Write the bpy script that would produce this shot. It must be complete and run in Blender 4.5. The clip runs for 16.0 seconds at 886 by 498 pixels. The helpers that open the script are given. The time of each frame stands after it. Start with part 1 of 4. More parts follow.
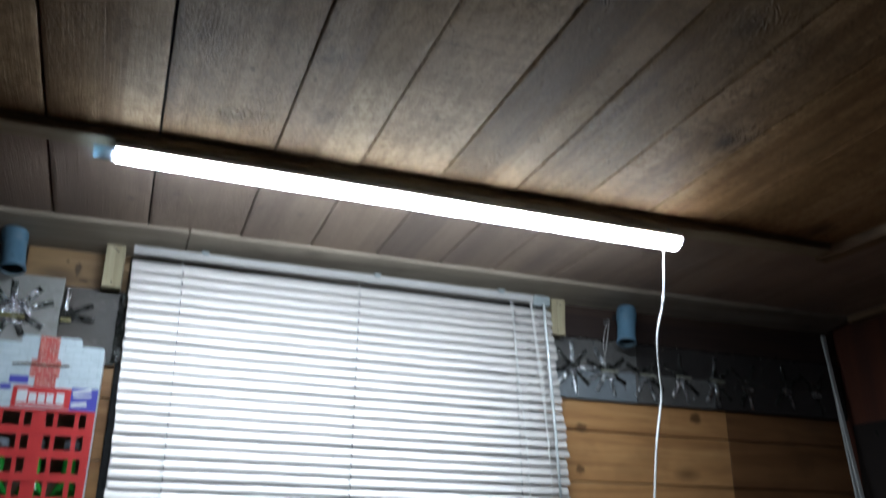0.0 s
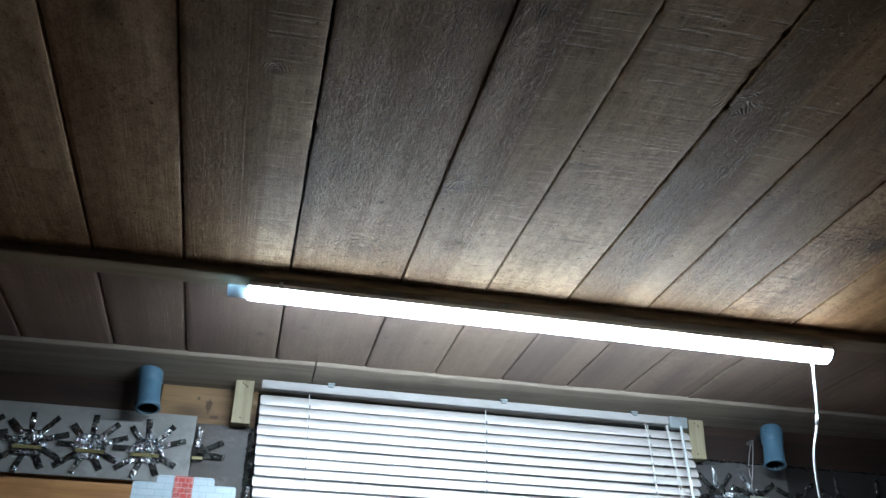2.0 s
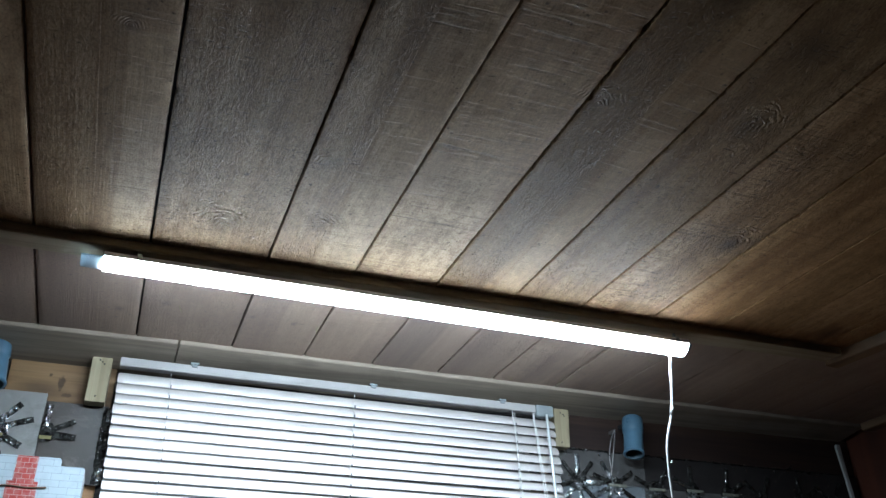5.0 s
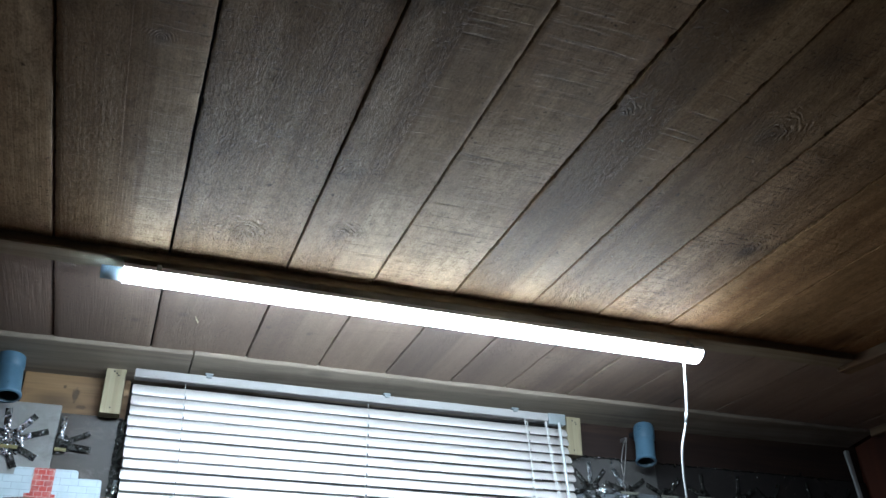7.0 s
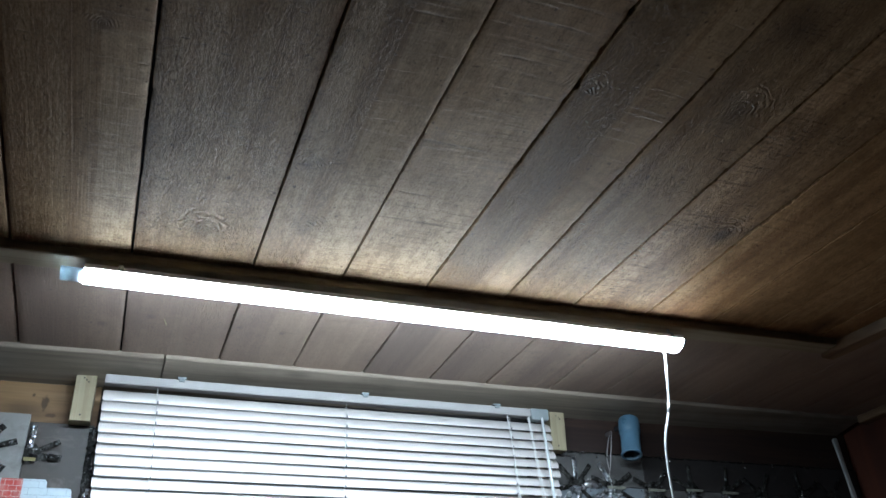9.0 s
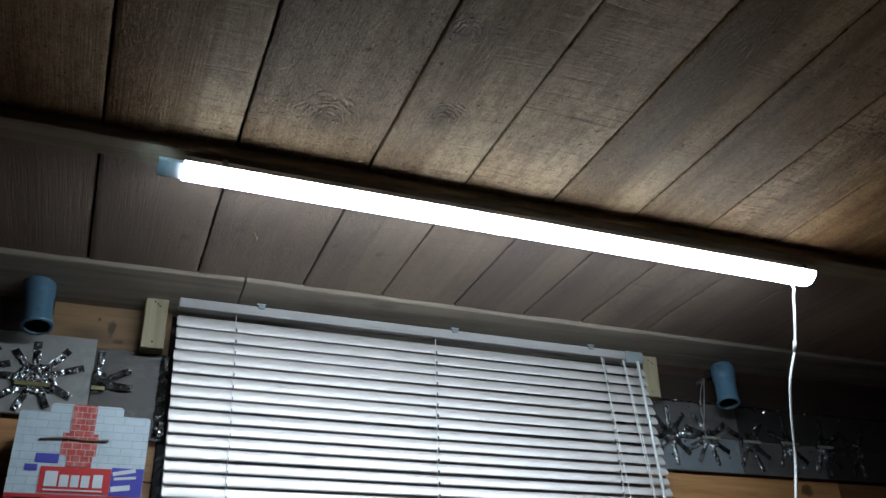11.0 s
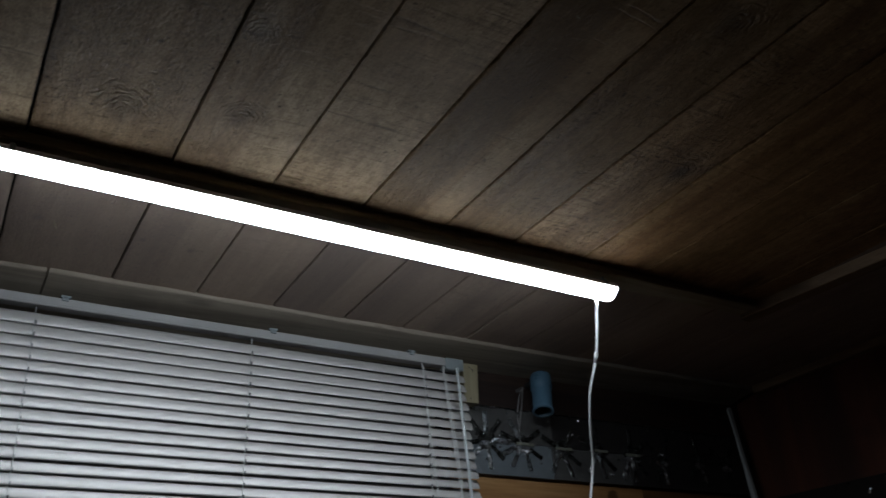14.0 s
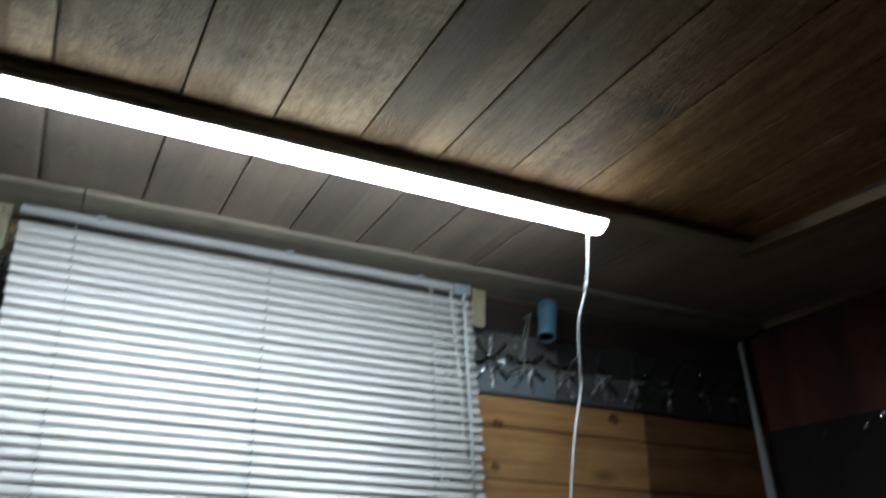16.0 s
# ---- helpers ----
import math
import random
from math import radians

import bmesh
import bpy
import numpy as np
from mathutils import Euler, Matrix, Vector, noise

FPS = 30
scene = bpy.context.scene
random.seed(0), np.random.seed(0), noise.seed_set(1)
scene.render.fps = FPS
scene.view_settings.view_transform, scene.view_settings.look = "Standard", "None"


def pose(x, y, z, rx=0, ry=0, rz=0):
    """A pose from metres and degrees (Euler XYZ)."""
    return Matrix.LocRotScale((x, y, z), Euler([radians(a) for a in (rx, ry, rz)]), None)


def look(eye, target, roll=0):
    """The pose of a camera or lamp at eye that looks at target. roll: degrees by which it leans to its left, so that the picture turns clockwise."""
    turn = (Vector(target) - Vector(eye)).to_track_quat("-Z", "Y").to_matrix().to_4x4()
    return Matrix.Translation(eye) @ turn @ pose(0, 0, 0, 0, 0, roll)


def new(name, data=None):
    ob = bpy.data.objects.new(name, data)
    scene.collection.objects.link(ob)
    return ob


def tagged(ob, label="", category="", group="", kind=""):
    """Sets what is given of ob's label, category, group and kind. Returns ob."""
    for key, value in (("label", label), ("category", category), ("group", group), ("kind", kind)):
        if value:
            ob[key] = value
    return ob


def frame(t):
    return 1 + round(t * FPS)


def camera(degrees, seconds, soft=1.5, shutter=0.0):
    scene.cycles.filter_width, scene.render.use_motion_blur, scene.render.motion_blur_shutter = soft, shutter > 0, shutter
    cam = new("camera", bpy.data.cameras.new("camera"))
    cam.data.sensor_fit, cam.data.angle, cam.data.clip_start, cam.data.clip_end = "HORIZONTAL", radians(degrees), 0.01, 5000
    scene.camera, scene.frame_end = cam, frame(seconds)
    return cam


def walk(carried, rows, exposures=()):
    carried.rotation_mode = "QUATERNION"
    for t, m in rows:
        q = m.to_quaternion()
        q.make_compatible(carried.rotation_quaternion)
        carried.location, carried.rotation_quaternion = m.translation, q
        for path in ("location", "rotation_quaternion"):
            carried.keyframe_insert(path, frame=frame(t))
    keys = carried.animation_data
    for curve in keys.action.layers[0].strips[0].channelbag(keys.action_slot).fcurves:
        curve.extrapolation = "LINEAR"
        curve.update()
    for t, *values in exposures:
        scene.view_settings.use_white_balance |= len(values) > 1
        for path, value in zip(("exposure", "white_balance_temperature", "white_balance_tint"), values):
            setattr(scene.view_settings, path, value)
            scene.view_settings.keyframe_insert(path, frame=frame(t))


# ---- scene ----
cam = camera(56.13, 16.0, 1.5, 0.5)
PATH = [
    (0, (0.0722, 0.1098, 1.5576), (0.7404, 1.8633, 2.2496), 0.57),
    (0.2, (0.0650, 0.1080, 1.5680), (0.7118, 1.8295, 2.3541), 0.20),
    (0.5, (0.0532, 0.1081, 1.5818), (0.6596, 1.8028, 2.4537), -0.27),
    (1, (0.0313, 0.1142, 1.5864), (0.5155, 1.8233, 2.5055), 0.44),
    (1.5, (0.0246, 0.1366, 1.5837), (0.4307, 1.8541, 2.5246), 1.00),
    (2, (0.0362, 0.1491, 1.5842), (0.4331, 1.8663, 2.5294), 1.08),
    (2.5, (0.0569, 0.1398, 1.5835), (0.4743, 1.8493, 2.5338), 0.99),
    (3, (0.0726, 0.1382, 1.5787), (0.5558, 1.8317, 2.5267), 0.33),
    (3.5, (0.0827, 0.1481, 1.5814), (0.6229, 1.8283, 2.5223), 0.21),
    (4, (0.0868, 0.1448, 1.5804), (0.6703, 1.8159, 2.5116), 0.18),
    (4.2, (0.0903, 0.1420, 1.5783), (0.6894, 1.8082, 2.5084), 0.17),
    (6.3, (0.0594, 0.1800, 1.5718), (0.7195, 1.8211, 2.5051), -0.57),
    (6.5, (0.0554, 0.1787, 1.5736), (0.7118, 1.8215, 2.5065), -0.54),
    (7, (0.0438, 0.1659, 1.5734), (0.6922, 1.8030, 2.5217), -0.73),
    (7.5, (0.0579, 0.1548, 1.5809), (0.6994, 1.7847, 2.5462), -1.08),
    (8, (0.0752, 0.1519, 1.5761), (0.7201, 1.7769, 2.5474), -1.63),
    (8.5, (0.0883, 0.1644, 1.5694), (0.7407, 1.7882, 2.5377), -2.43),
    (9, (0.0924, 0.1867, 1.5663), (0.7563, 1.8115, 2.5250), -2.63),
    (9.5, (0.0488, 0.2628, 1.5592), (0.7188, 1.9040, 2.4853), -1.59),
    (9.7, (0.0257, 0.3093, 1.5591), (0.7003, 1.9542, 2.4751), -1.63),
    (11.8, (-0.0549, 0.4572, 1.5490), (0.6892, 2.0800, 2.4505), -2.24),
    (12, (-0.0434, 0.4569, 1.5486), (0.7276, 2.0664, 2.4512), -2.36),
    (12.5, (-0.0329, 0.4561, 1.5467), (0.7840, 2.0402, 2.4541), -2.30),
    (13, (-0.0219, 0.4594, 1.5426), (0.8546, 2.0118, 2.4492), -2.55),
    (13.5, (0.0040, 0.4443, 1.5309), (0.9164, 1.9768, 2.4359), -2.59),
    (14, (0.0498, 0.3837, 1.5364), (1.0001, 1.8898, 2.4466), -3.16),
    (14.5, (0.1016, 0.3231, 1.5337), (1.0759, 1.8114, 2.4477), -3.67),
    (15, (0.1417, 0.2715, 1.5303), (1.1250, 1.7553, 2.4421), -3.47),
    (15.5, (0.1507, 0.2339, 1.4953), (1.1134, 1.7321, 2.4055), -2.69),
    (15.8, (0.1400, 0.2255, 1.4850), (1.0254, 1.7982, 2.3467), -0.70),
    (16, (0.1325, 0.2195, 1.4779), (0.9561, 1.8727, 2.2453), 0.76),
]
EXPOSURES = [(0.0, 0.8, 6200, 9), (0.5, 1.12, 6150, 8), (1.5, 1.45, 5850, 6), (2.5, 1.2, 5850, 6), (4.0, 1.2, 5850, 6), (6.5, 1.25, 5850, 6), (7.5, 1.4, 5850, 6), (9.0, 1.15, 5850, 6), (9.7, 0.95, 5850, 6), (11.8, -0.2, 6300, 9),
             (12.5, -0.4, 6300, 9), (13.0, -0.62, 6300, 9), (13.5, -0.9, 6300, 9), (14.1, -1.0, 6350, 10), (14.2, -0.95, 6450, 10), (14.3, -0.3, 6500, 11), (14.4, 0.35, 6500, 12), (14.6, 1.25, 6500, 13), (15.0, 1.55, 6350, 11), (15.5, 1.0, 6150, 6), (16.0, 0.33, 6150, 3)]
walk(cam, [(t, look(e, g, r)) for t, e, g, r in PATH], EXPOSURES)

# world and light: night outside, one LED batten lights the room
world = bpy.data.worlds.new("night")
world.use_nodes = True
world.node_tree.nodes["Background"].inputs["Color"].default_value = (0.010, 0.013, 0.02, 1)
world.node_tree.nodes["Background"].inputs["Strength"].default_value = 0.05
scene.world = world
LAMP_STRENGTH = 64.0
LAMP_TWIST = (2.0, 12.0)     # how far it has turned in its clips at either end, in degrees
LAMP_DROP = (0.005, 0.005)   # how far it hangs below them
LAMP_COLOUR = (0.81, 0.91, 1.0, 1)

# plan, in metres
WALL_Y = 2.0            # inner face of the window wall's boards
EAST_X = 2.075          # inner face of the right-hand wall
WEST_X, SOUTH_Y = -2.1, -2.2
# joints between the ceiling planks: x at y = 1.3, and how far they run askew
JOINTS = [(-2.1, 0), (-1.93, 0), (-1.77, 0), (-1.6, 0), (-1.44, 0), (-1.27, 0), (-1.11, 0), (-0.95, 0), (-0.78, 0), (-0.6, 0), (-0.43, -0.01), (-0.253, -0.012),
          (-0.106, -0.0159), (0.069, 0.0023), (0.263, 0.0016), (0.4188, 0.0025), (0.5752, 0.0026), (0.735, 0.002), (0.8842, -0.0113), (1.047, 0.0), (1.2081, -0.0237),
          (1.347, -0.02), (1.5, -0.015), (1.66, -0.01), (1.82, 0), (1.97, 0), (2.13, 0)]


def ceiling_z(x, y):
    """Underside of the ceiling, which falls a little towards the window."""
    return 2.231 - 0.0323 * (y - 1.5) + 0.0103 * (x - 0.6)


# ---- material helpers ----
class Nodes:
    def __init__(self, name):
        self.mat = bpy.data.materials.new(name)
        self.mat.use_nodes = True
        self.t = self.mat.node_tree
        self.b = self.t.nodes["Principled BSDF"]

    def add(self, kind, **kw):
        n = self.t.nodes.new(kind)
        for k, v in kw.items():
            setattr(n, k, v)
        return n

    def link(self, a, b):
        self.t.links.new(a, b)

    def put(self, sock, v):
        if isinstance(v, (int, float, tuple)):
            sock.default_value = v
        else:
            self.link(v, sock)

    def math(self, op, a, b=0.0, c=0.0, clamp=False):
        n = self.add("ShaderNodeMath", operation=op, use_clamp=clamp)
        for s, v in zip(n.inputs, (a, b, c)):
            self.put(s, v)
        return n.outputs[0]

    def coords(self):
        return self.add("ShaderNodeTexCoord").outputs["Object"]

    def mapped(self, vec, scale=(1, 1, 1), loc=(0, 0, 0)):
        n = self.add("ShaderNodeMapping")
        self.put(n.inputs["Vector"], vec)
        self.put(n.inputs["Scale"], scale)
        self.put(n.inputs["Location"], loc)
        return n.outputs[0]

    def noise(self, vec, scale=1.0, detail=3.0, rough=0.55, dist=0.0):
        n = self.add("ShaderNodeTexNoise")
        self.put(n.inputs["Vector"], vec)
        self.put(n.inputs["Scale"], scale)
        self.put(n.inputs["Detail"], detail)
        self.put(n.inputs["Roughness"], rough)
        self.put(n.inputs["Distortion"], dist)
        return n.outputs["Fac"]

    def ramp(self, fac, *stops):
        n = self.add("ShaderNodeValToRGB")
        self.put(n.inputs["Fac"], fac)
        e = n.color_ramp.elements
        while len(e) < len(stops):
            e.new(0.5)
        for el, (p, c) in zip(e, stops):
            el.position = p
            el.color = (*c, 1) if isinstance(c, tuple) else (c, c, c, 1)
        return n.outputs["Color"]

    def mix(self, fac, a, b, mode="MIX"):
        n = self.add("ShaderNodeMix", data_type="RGBA", blend_type=mode)
        self.put(n.inputs[0], fac)
        self.put(n.inputs[6], a if not isinstance(a, tuple) else (*a[:3], 1))
        self.put(n.inputs[7], b if not isinstance(b, tuple) else (*b[:3], 1))
        return n.outputs[2]

    def bump(self, height, strength=0.5, distance=0.002):
        n = self.add("ShaderNodeBump")
        self.put(n.inputs["Height"], height)
        self.put(n.inputs["Strength"], strength)
        self.put(n.inputs["Distance"], distance)
        self.link(n.outputs[0], self.b.inputs["Normal"])

    def done(self, colour=None, rough=None, metal=None):
        for key, v in (("Base Color", colour), ("Roughness", rough), ("Metallic", metal)):
            if v is not None:
                self.put(self.b.inputs[key], (*v[:3], 1) if isinstance(v, tuple) else v)
        return self.mat


def island_random(m):
    return m.add("ShaderNodeNewGeometry").outputs["Random Per Island"]


def object_random(m):
    return m.add("ShaderNodeObjectInfo").outputs["Random"]


def rough_sawn_wood(name):
    """Old rough-sawn ceiling boards that run along y: knots, torn grain, saw marks across, sapwood edges."""
    m = Nodes(name)
    co = m.coords()
    sep = m.add("ShaderNodeSeparateXYZ")
    m.link(co, sep.inputs[0])
    x, y = sep.outputs[0], sep.outputs[1]
    rnd = island_random(m)
    off = m.math("MULTIPLY", rnd, 37.0)
    wob = m.noise(co, 38.0, 3, 0.6)
    # knots: centre, radius, how dark, how torn
    knots = [(0.172, 1.372, 0.022, 0.35, 1.3), (0.322, 1.318, 0.014, 0.3, 0.8), (0.592, 0.900, 0.014, 0.3, 0.8), (0.815, 0.875, 0.021, 0.65, 0.8),
             (1.002, 1.155, 0.022, 1.0, 1.0), (0.290, 1.150, 0.012, 0.4, 0.6), (0.013, 0.955, 0.009, 0.7, 0.2), (1.430, 0.995, 0.032, 0.8, 0.0), (1.462, 1.412, 0.030, 0.8, 0.0),
             (-0.180, 0.90, 0.018, 0.7, 0.0), (0.252, 0.803, 0.018, 0.8, 0.0), (0.293, 0.790, 0.012, 0.8, 0.0), (0.638, 0.672, 0.030, 0.8, 0.0), (0.789, 0.722, 0.026, 0.7, 0.0), (-0.089, 0.924, 0.016, 0.6, 0.0),
             (0.032, 1.746, 0.009, 0.75, 0.0), (0.116, 1.698, 0.009, 0.75, 0.0), (0.280, 1.707, 0.006, 0.75, 0.0), (0.364, 1.715, 0.007, 0.75, 0.0)]
    arcs, dark, near_knot = 0.0, 0.0, 0.0
    for kx, ky, r, d, t in knots:
        dx = m.math("DIVIDE", m.math("SUBTRACT", x, kx), r)
        dy = m.math("DIVIDE", m.math("SUBTRACT", y, ky), r * 1.25)
        q = m.math("ADD", m.math("MULTIPLY", dx, dx), m.math("MULTIPLY", dy, dy))
        dark = m.math("ADD", dark, m.math("MULTIPLY", m.math("POWER", 2.718, m.math("MULTIPLY", q, -1.1)), d))
        if t > 0.1:
            # torn arcs on the room side of the knot
            fade = m.math("POWER", 2.718, m.math("MULTIPLY", q, -0.34))
            side = m.math("MULTIPLY", m.math("SUBTRACT", 0.3, dy), 0.9, clamp=True)
            ring = m.math("SINE", m.math("ADD", m.math("MULTIPLY", m.math("SQRT", q), 15.0), m.math("MULTIPLY", wob, 24.0)))
            arcs = m.math("ADD", arcs, m.math("MULTIPLY", m.math("MULTIPLY", ring, fade), m.math("MULTIPLY", side, t)))
            near_knot = m.math("ADD", near_knot, m.math("MULTIPLY", fade, t))
    comb = m.add("ShaderNodeCombineXYZ")
    m.link(m.math("ADD", x, m.math("MULTIPLY", m.noise(m.mapped(co, (7, 1.6, 1)), 1.0, 2, 0.5), 0.02)), comb.inputs[0])
    m.link(y, comb.inputs[1])
    m.link(off, comb.inputs[2])
    gv = comb.outputs[0]
    grain = m.noise(m.mapped(gv, (430, 9, 1)), 1.0, 4, 0.65)
    bands = m.noise(m.mapped(gv, (30, 0.8, 1)), 1.0, 4, 0.6)
    # which stretches of the boards are torn, which show the saw
    torn_mask = 0.0
    for x0, x1, k in ((0.069, 0.263, 1.0), (0.263, 0.335, 0.9), (0.5752, 0.66, 0.8), (0.735, 0.885, 0.95), (0.885, 1.02, 1.1), (1.02, 1.207, 0.45), (-0.105, -0.02, 0.2)):
        inside = m.math("MULTIPLY", m.math("GREATER_THAN", x, x0), m.math("LESS_THAN", x, x1))
        torn_mask = m.math("ADD", torn_mask, m.math("MULTIPLY", inside, k))
    patch = m.ramp(m.noise(m.mapped(gv, (13, 3.2, 1)), 1.0, 3, 0.6), (0.34, 0.3), (0.54, 1.0))
    torn_mask = m.math("ADD", m.math("MULTIPLY", torn_mask, patch), m.math("MULTIPLY", near_knot, 0.7))
    torn = m.noise(m.mapped(gv, (250, 85, 1)), 1.0, 4, 0.68)
    pits = m.ramp(m.noise(m.mapped(gv, (62, 240, 1)), 1.0, 2, 0.55), (0.60, 0.0), (0.67, 1.0))
    pits = m.math("MULTIPLY", pits, m.ramp(m.noise(m.mapped(gv, (16, 9, 1)), 1.0, 3, 0.6), (0.45, 0.0), (0.6, 1.0)))
    flake = m.ramp(m.noise(m.mapped(gv, (48, 20, 1)), 1.0, 4, 0.7, 1.0), (0.52, 0.0), (0.56, 1.0))
    saw_v = m.add("ShaderNodeCombineXYZ")
    m.link(x, saw_v.inputs[0])
    m.link(m.math("ADD", y, m.math("MULTIPLY", x, m.math("MULTIPLY", m.math("SUBTRACT", rnd, 0.5), 0.25))), saw_v.inputs[1])
    m.link(off, saw_v.inputs[2])
    saw = m.noise(m.mapped(saw_v.outputs[0], (9, 430, 1)), 1.0, 3, 0.65)
    scratch = m.ramp(m.noise(m.mapped(saw_v.outputs[0], (6, 170, 1)), 1.0, 3, 0.6), (0.60, 0.0), (0.655, 1.0))
    saw_mask = 0.16
    for x0, x1, k in ((0.4188, 0.5752, 1.0), (0.335, 0.4188, 0.6), (0.0, 0.069, 0.55), (0.66, 0.735, 0.5), (0.885, 0.955, 1.3), (0.955, 1.047, 0.5), (1.047, 1.207, 0.35)):
        inside = m.math("MULTIPLY", m.math("GREATER_THAN", x, x0), m.math("LESS_THAN", x, x1))
        saw_mask = m.math("ADD", saw_mask, m.math("MULTIPLY", inside, k))
    saw_mask = m.math("MULTIPLY", saw_mask, m.ramp(m.noise(m.mapped(saw_v.outputs[0], (10, 4.0, 1)), 1.0, 3, 0.6), (0.34, 0.25), (0.58, 1.0)))
    # past the lamp's batten the boards are planed smoother
    planed = m.ramp(m.math("MULTIPLY", m.math("SUBTRACT", y, 1.46), 12.0), (0.0, 1.0), (0.5, 0.35))
    saw_mask = m.math("MULTIPLY", saw_mask, planed)
    torn_mask = m.math("MULTIPLY", torn_mask, planed)
    # colour
    base = m.ramp(bands, (0.28, (0.25, 0.163, 0.098)), (0.46, (0.355, 0.244, 0.153)), (0.60, (0.43, 0.308, 0.20)), (0.78, (0.52, 0.39, 0.264)))
    tone = m.ramp(rnd, (0.0, (0.82, 0.80, 0.77)), (0.5, (0.92, 0.91, 0.89)), (1.0, (1.0, 1.0, 1.0)))
    col = m.mix(1.0, base, tone, "MULTIPLY")
    # heartwood streaks and paler boards
    for x0, x1, k in ((-0.106, 0.012, 0.80), (0.069, 0.263, 0.90), (0.263, 0.343, 0.82), (0.4188, 0.5752, 1.16), (0.5752, 0.668, 0.66), (0.735, 0.862, 0.80), (0.94, 1.0, 0.78), (1.047, 1.2, 0.88), (1.2081, 1.347, 0.84)):
        edge = m.math("MULTIPLY", m.math("SUBTRACT", m.noise(m.mapped(co, (9, 3, 1)), 1.0, 3, 0.6), 0.5), 0.03)
        shifted = m.math("ADD", x, edge)
        inside = m.math("MULTIPLY", m.math("MULTIPLY", m.math("SUBTRACT", shifted, x0 - 0.004), 110.0, clamp=True), m.math("MULTIPLY", m.math("SUBTRACT", x1 + 0.004, shifted), 110.0, clamp=True))
        col = m.mix(inside, col, m.mix(1.0, col, (k, k * (0.985 if k < 1 else 1.0), k * (0.96 if k < 1 else 1.0)), "MULTIPLY"))
    sap = 0.0
    for x0, x1, y0, y1, k in ((0.012, 0.066, 0.965, 2.0, 0.5), (-0.310, -0.256, -2, 1.24, 0.6), (0.345, 0.414, -2, 2, 0.45), (0.682, 0.727, 0.6, 2, 0.3), (1.044, 1.082, -2, 2, 0.4), (0.4188, 0.5752, 0.95, 2, 0.3)):
        w = m.math("MULTIPLY", m.math("SUBTRACT", m.noise(m.mapped(co, (4, 3, 1)), 1.0, 3, 0.6), 0.5), 0.02)
        inside = m.math("MULTIPLY", m.ramp(m.math("MULTIPLY", m.math("SUBTRACT", m.math("ADD", x, w), x0 - 0.003), 100.0), (0.0, 0.0), (0.5, 1.0)), m.math("LESS_THAN", x, x1))
        inside = m.math("MULTIPLY", inside, m.math("MULTIPLY", m.math("GREATER_THAN", m.math("ADD", y, m.math("MULTIPLY", x, 0.2)), y0), m.math("LESS_THAN", y, y1)))
        sap = m.math("MAXIMUM", sap, m.math("MULTIPLY", inside, m.math("MULTIPLY", planed, k)))
    col = m.mix(sap, col, (0.54, 0.415, 0.275))
    col = m.mix(m.math("MULTIPLY", m.ramp(grain, (0.36, 0.28), (0.56, 0.0)), planed), col, (0.15, 0.105, 0.066))
    mottle = m.noise(m.mapped(co, (70, 40, 1)), 1.0, 5, 0.75)
    col = m.mix(m.math("MULTIPLY", m.ramp(mottle, (0.38, 0.5), (0.54, 0.0)), planed), col, (0.15, 0.098, 0.058))
    stain = m.noise(m.mapped(co, (7, 4, 3)), 1.0, 5, 0.65)
    col = m.mix(m.ramp(stain, (0.50, 0.0), (0.70, 0.62)), col, (0.14, 0.086, 0.048))
    col = m.mix(m.math("MULTIPLY", m.ramp(saw, (0.34, 0.55), (0.45, 0.0)), m.math("MINIMUM", saw_mask, 1.0)), col, (0.12, 0.085, 0.055))
    scratch = m.math("MULTIPLY", scratch, m.math("MINIMUM", saw_mask, 1.0))
    col = m.mix(m.math("MULTIPLY", scratch, 0.6), col, (0.11, 0.078, 0.05))
    col = m.mix(m.math("MULTIPLY", m.ramp(torn, (0.36, 0.62), (0.48, 0.0)), m.math("MINIMUM", torn_mask, 1.0)), col, (0.14, 0.09, 0.052))
    col = m.mix(m.math("MULTIPLY", m.math("MULTIPLY", pits, m.math("MINIMUM", torn_mask, 1.0)), 0.8), col, (0.05, 0.034, 0.022))
    col = m.mix(m.math("MINIMUM", dark, 0.85), col, (0.06, 0.04, 0.026))
    specks = m.noise(co, 120.0, 1, 0.5)
    col = m.mix(m.ramp(specks, (0.72, 0.0), (0.77, 0.8)), col, (0.05, 0.035, 0.022))
    fleck = m.noise(m.mapped(gv, (420, 210, 1)), 1.0, 4, 0.75)
    col = m.mix(1.0, col, m.ramp(fleck, (0.34, (0.66, 0.65, 0.64)), (0.5, (0.98, 0.98, 0.98)), (0.66, (1.22, 1.22, 1.21))), "MULTIPLY")
    # heartwood boards towards the side wall are redder
    room = m.math("MULTIPLY", m.math("LESS_THAN", y, 1.49), m.math("LESS_THAN", x, 1.57))
    col = m.mix(m.math("MULTIPLY", room, m.math("GREATER_THAN", x, 0.5752)), m.mix(1.0, col, (1.0, 0.96, 0.87), "MULTIPLY"), m.mix(1.0, col, (0.98, 0.905, 0.76), "MULTIPLY"))
    col = m.mix(m.math("MULTIPLY", room, m.math("GREATER_THAN", x, 0.885)), col, m.mix(1.0, col, (0.97, 0.91, 0.86), "MULTIPLY"))
    col = m.mix(m.math("MULTIPLY", room, m.math("GREATER_THAN", x, 1.047)), col, m.mix(1.0, col, (0.94, 0.87, 0.80), "MULTIPLY"))
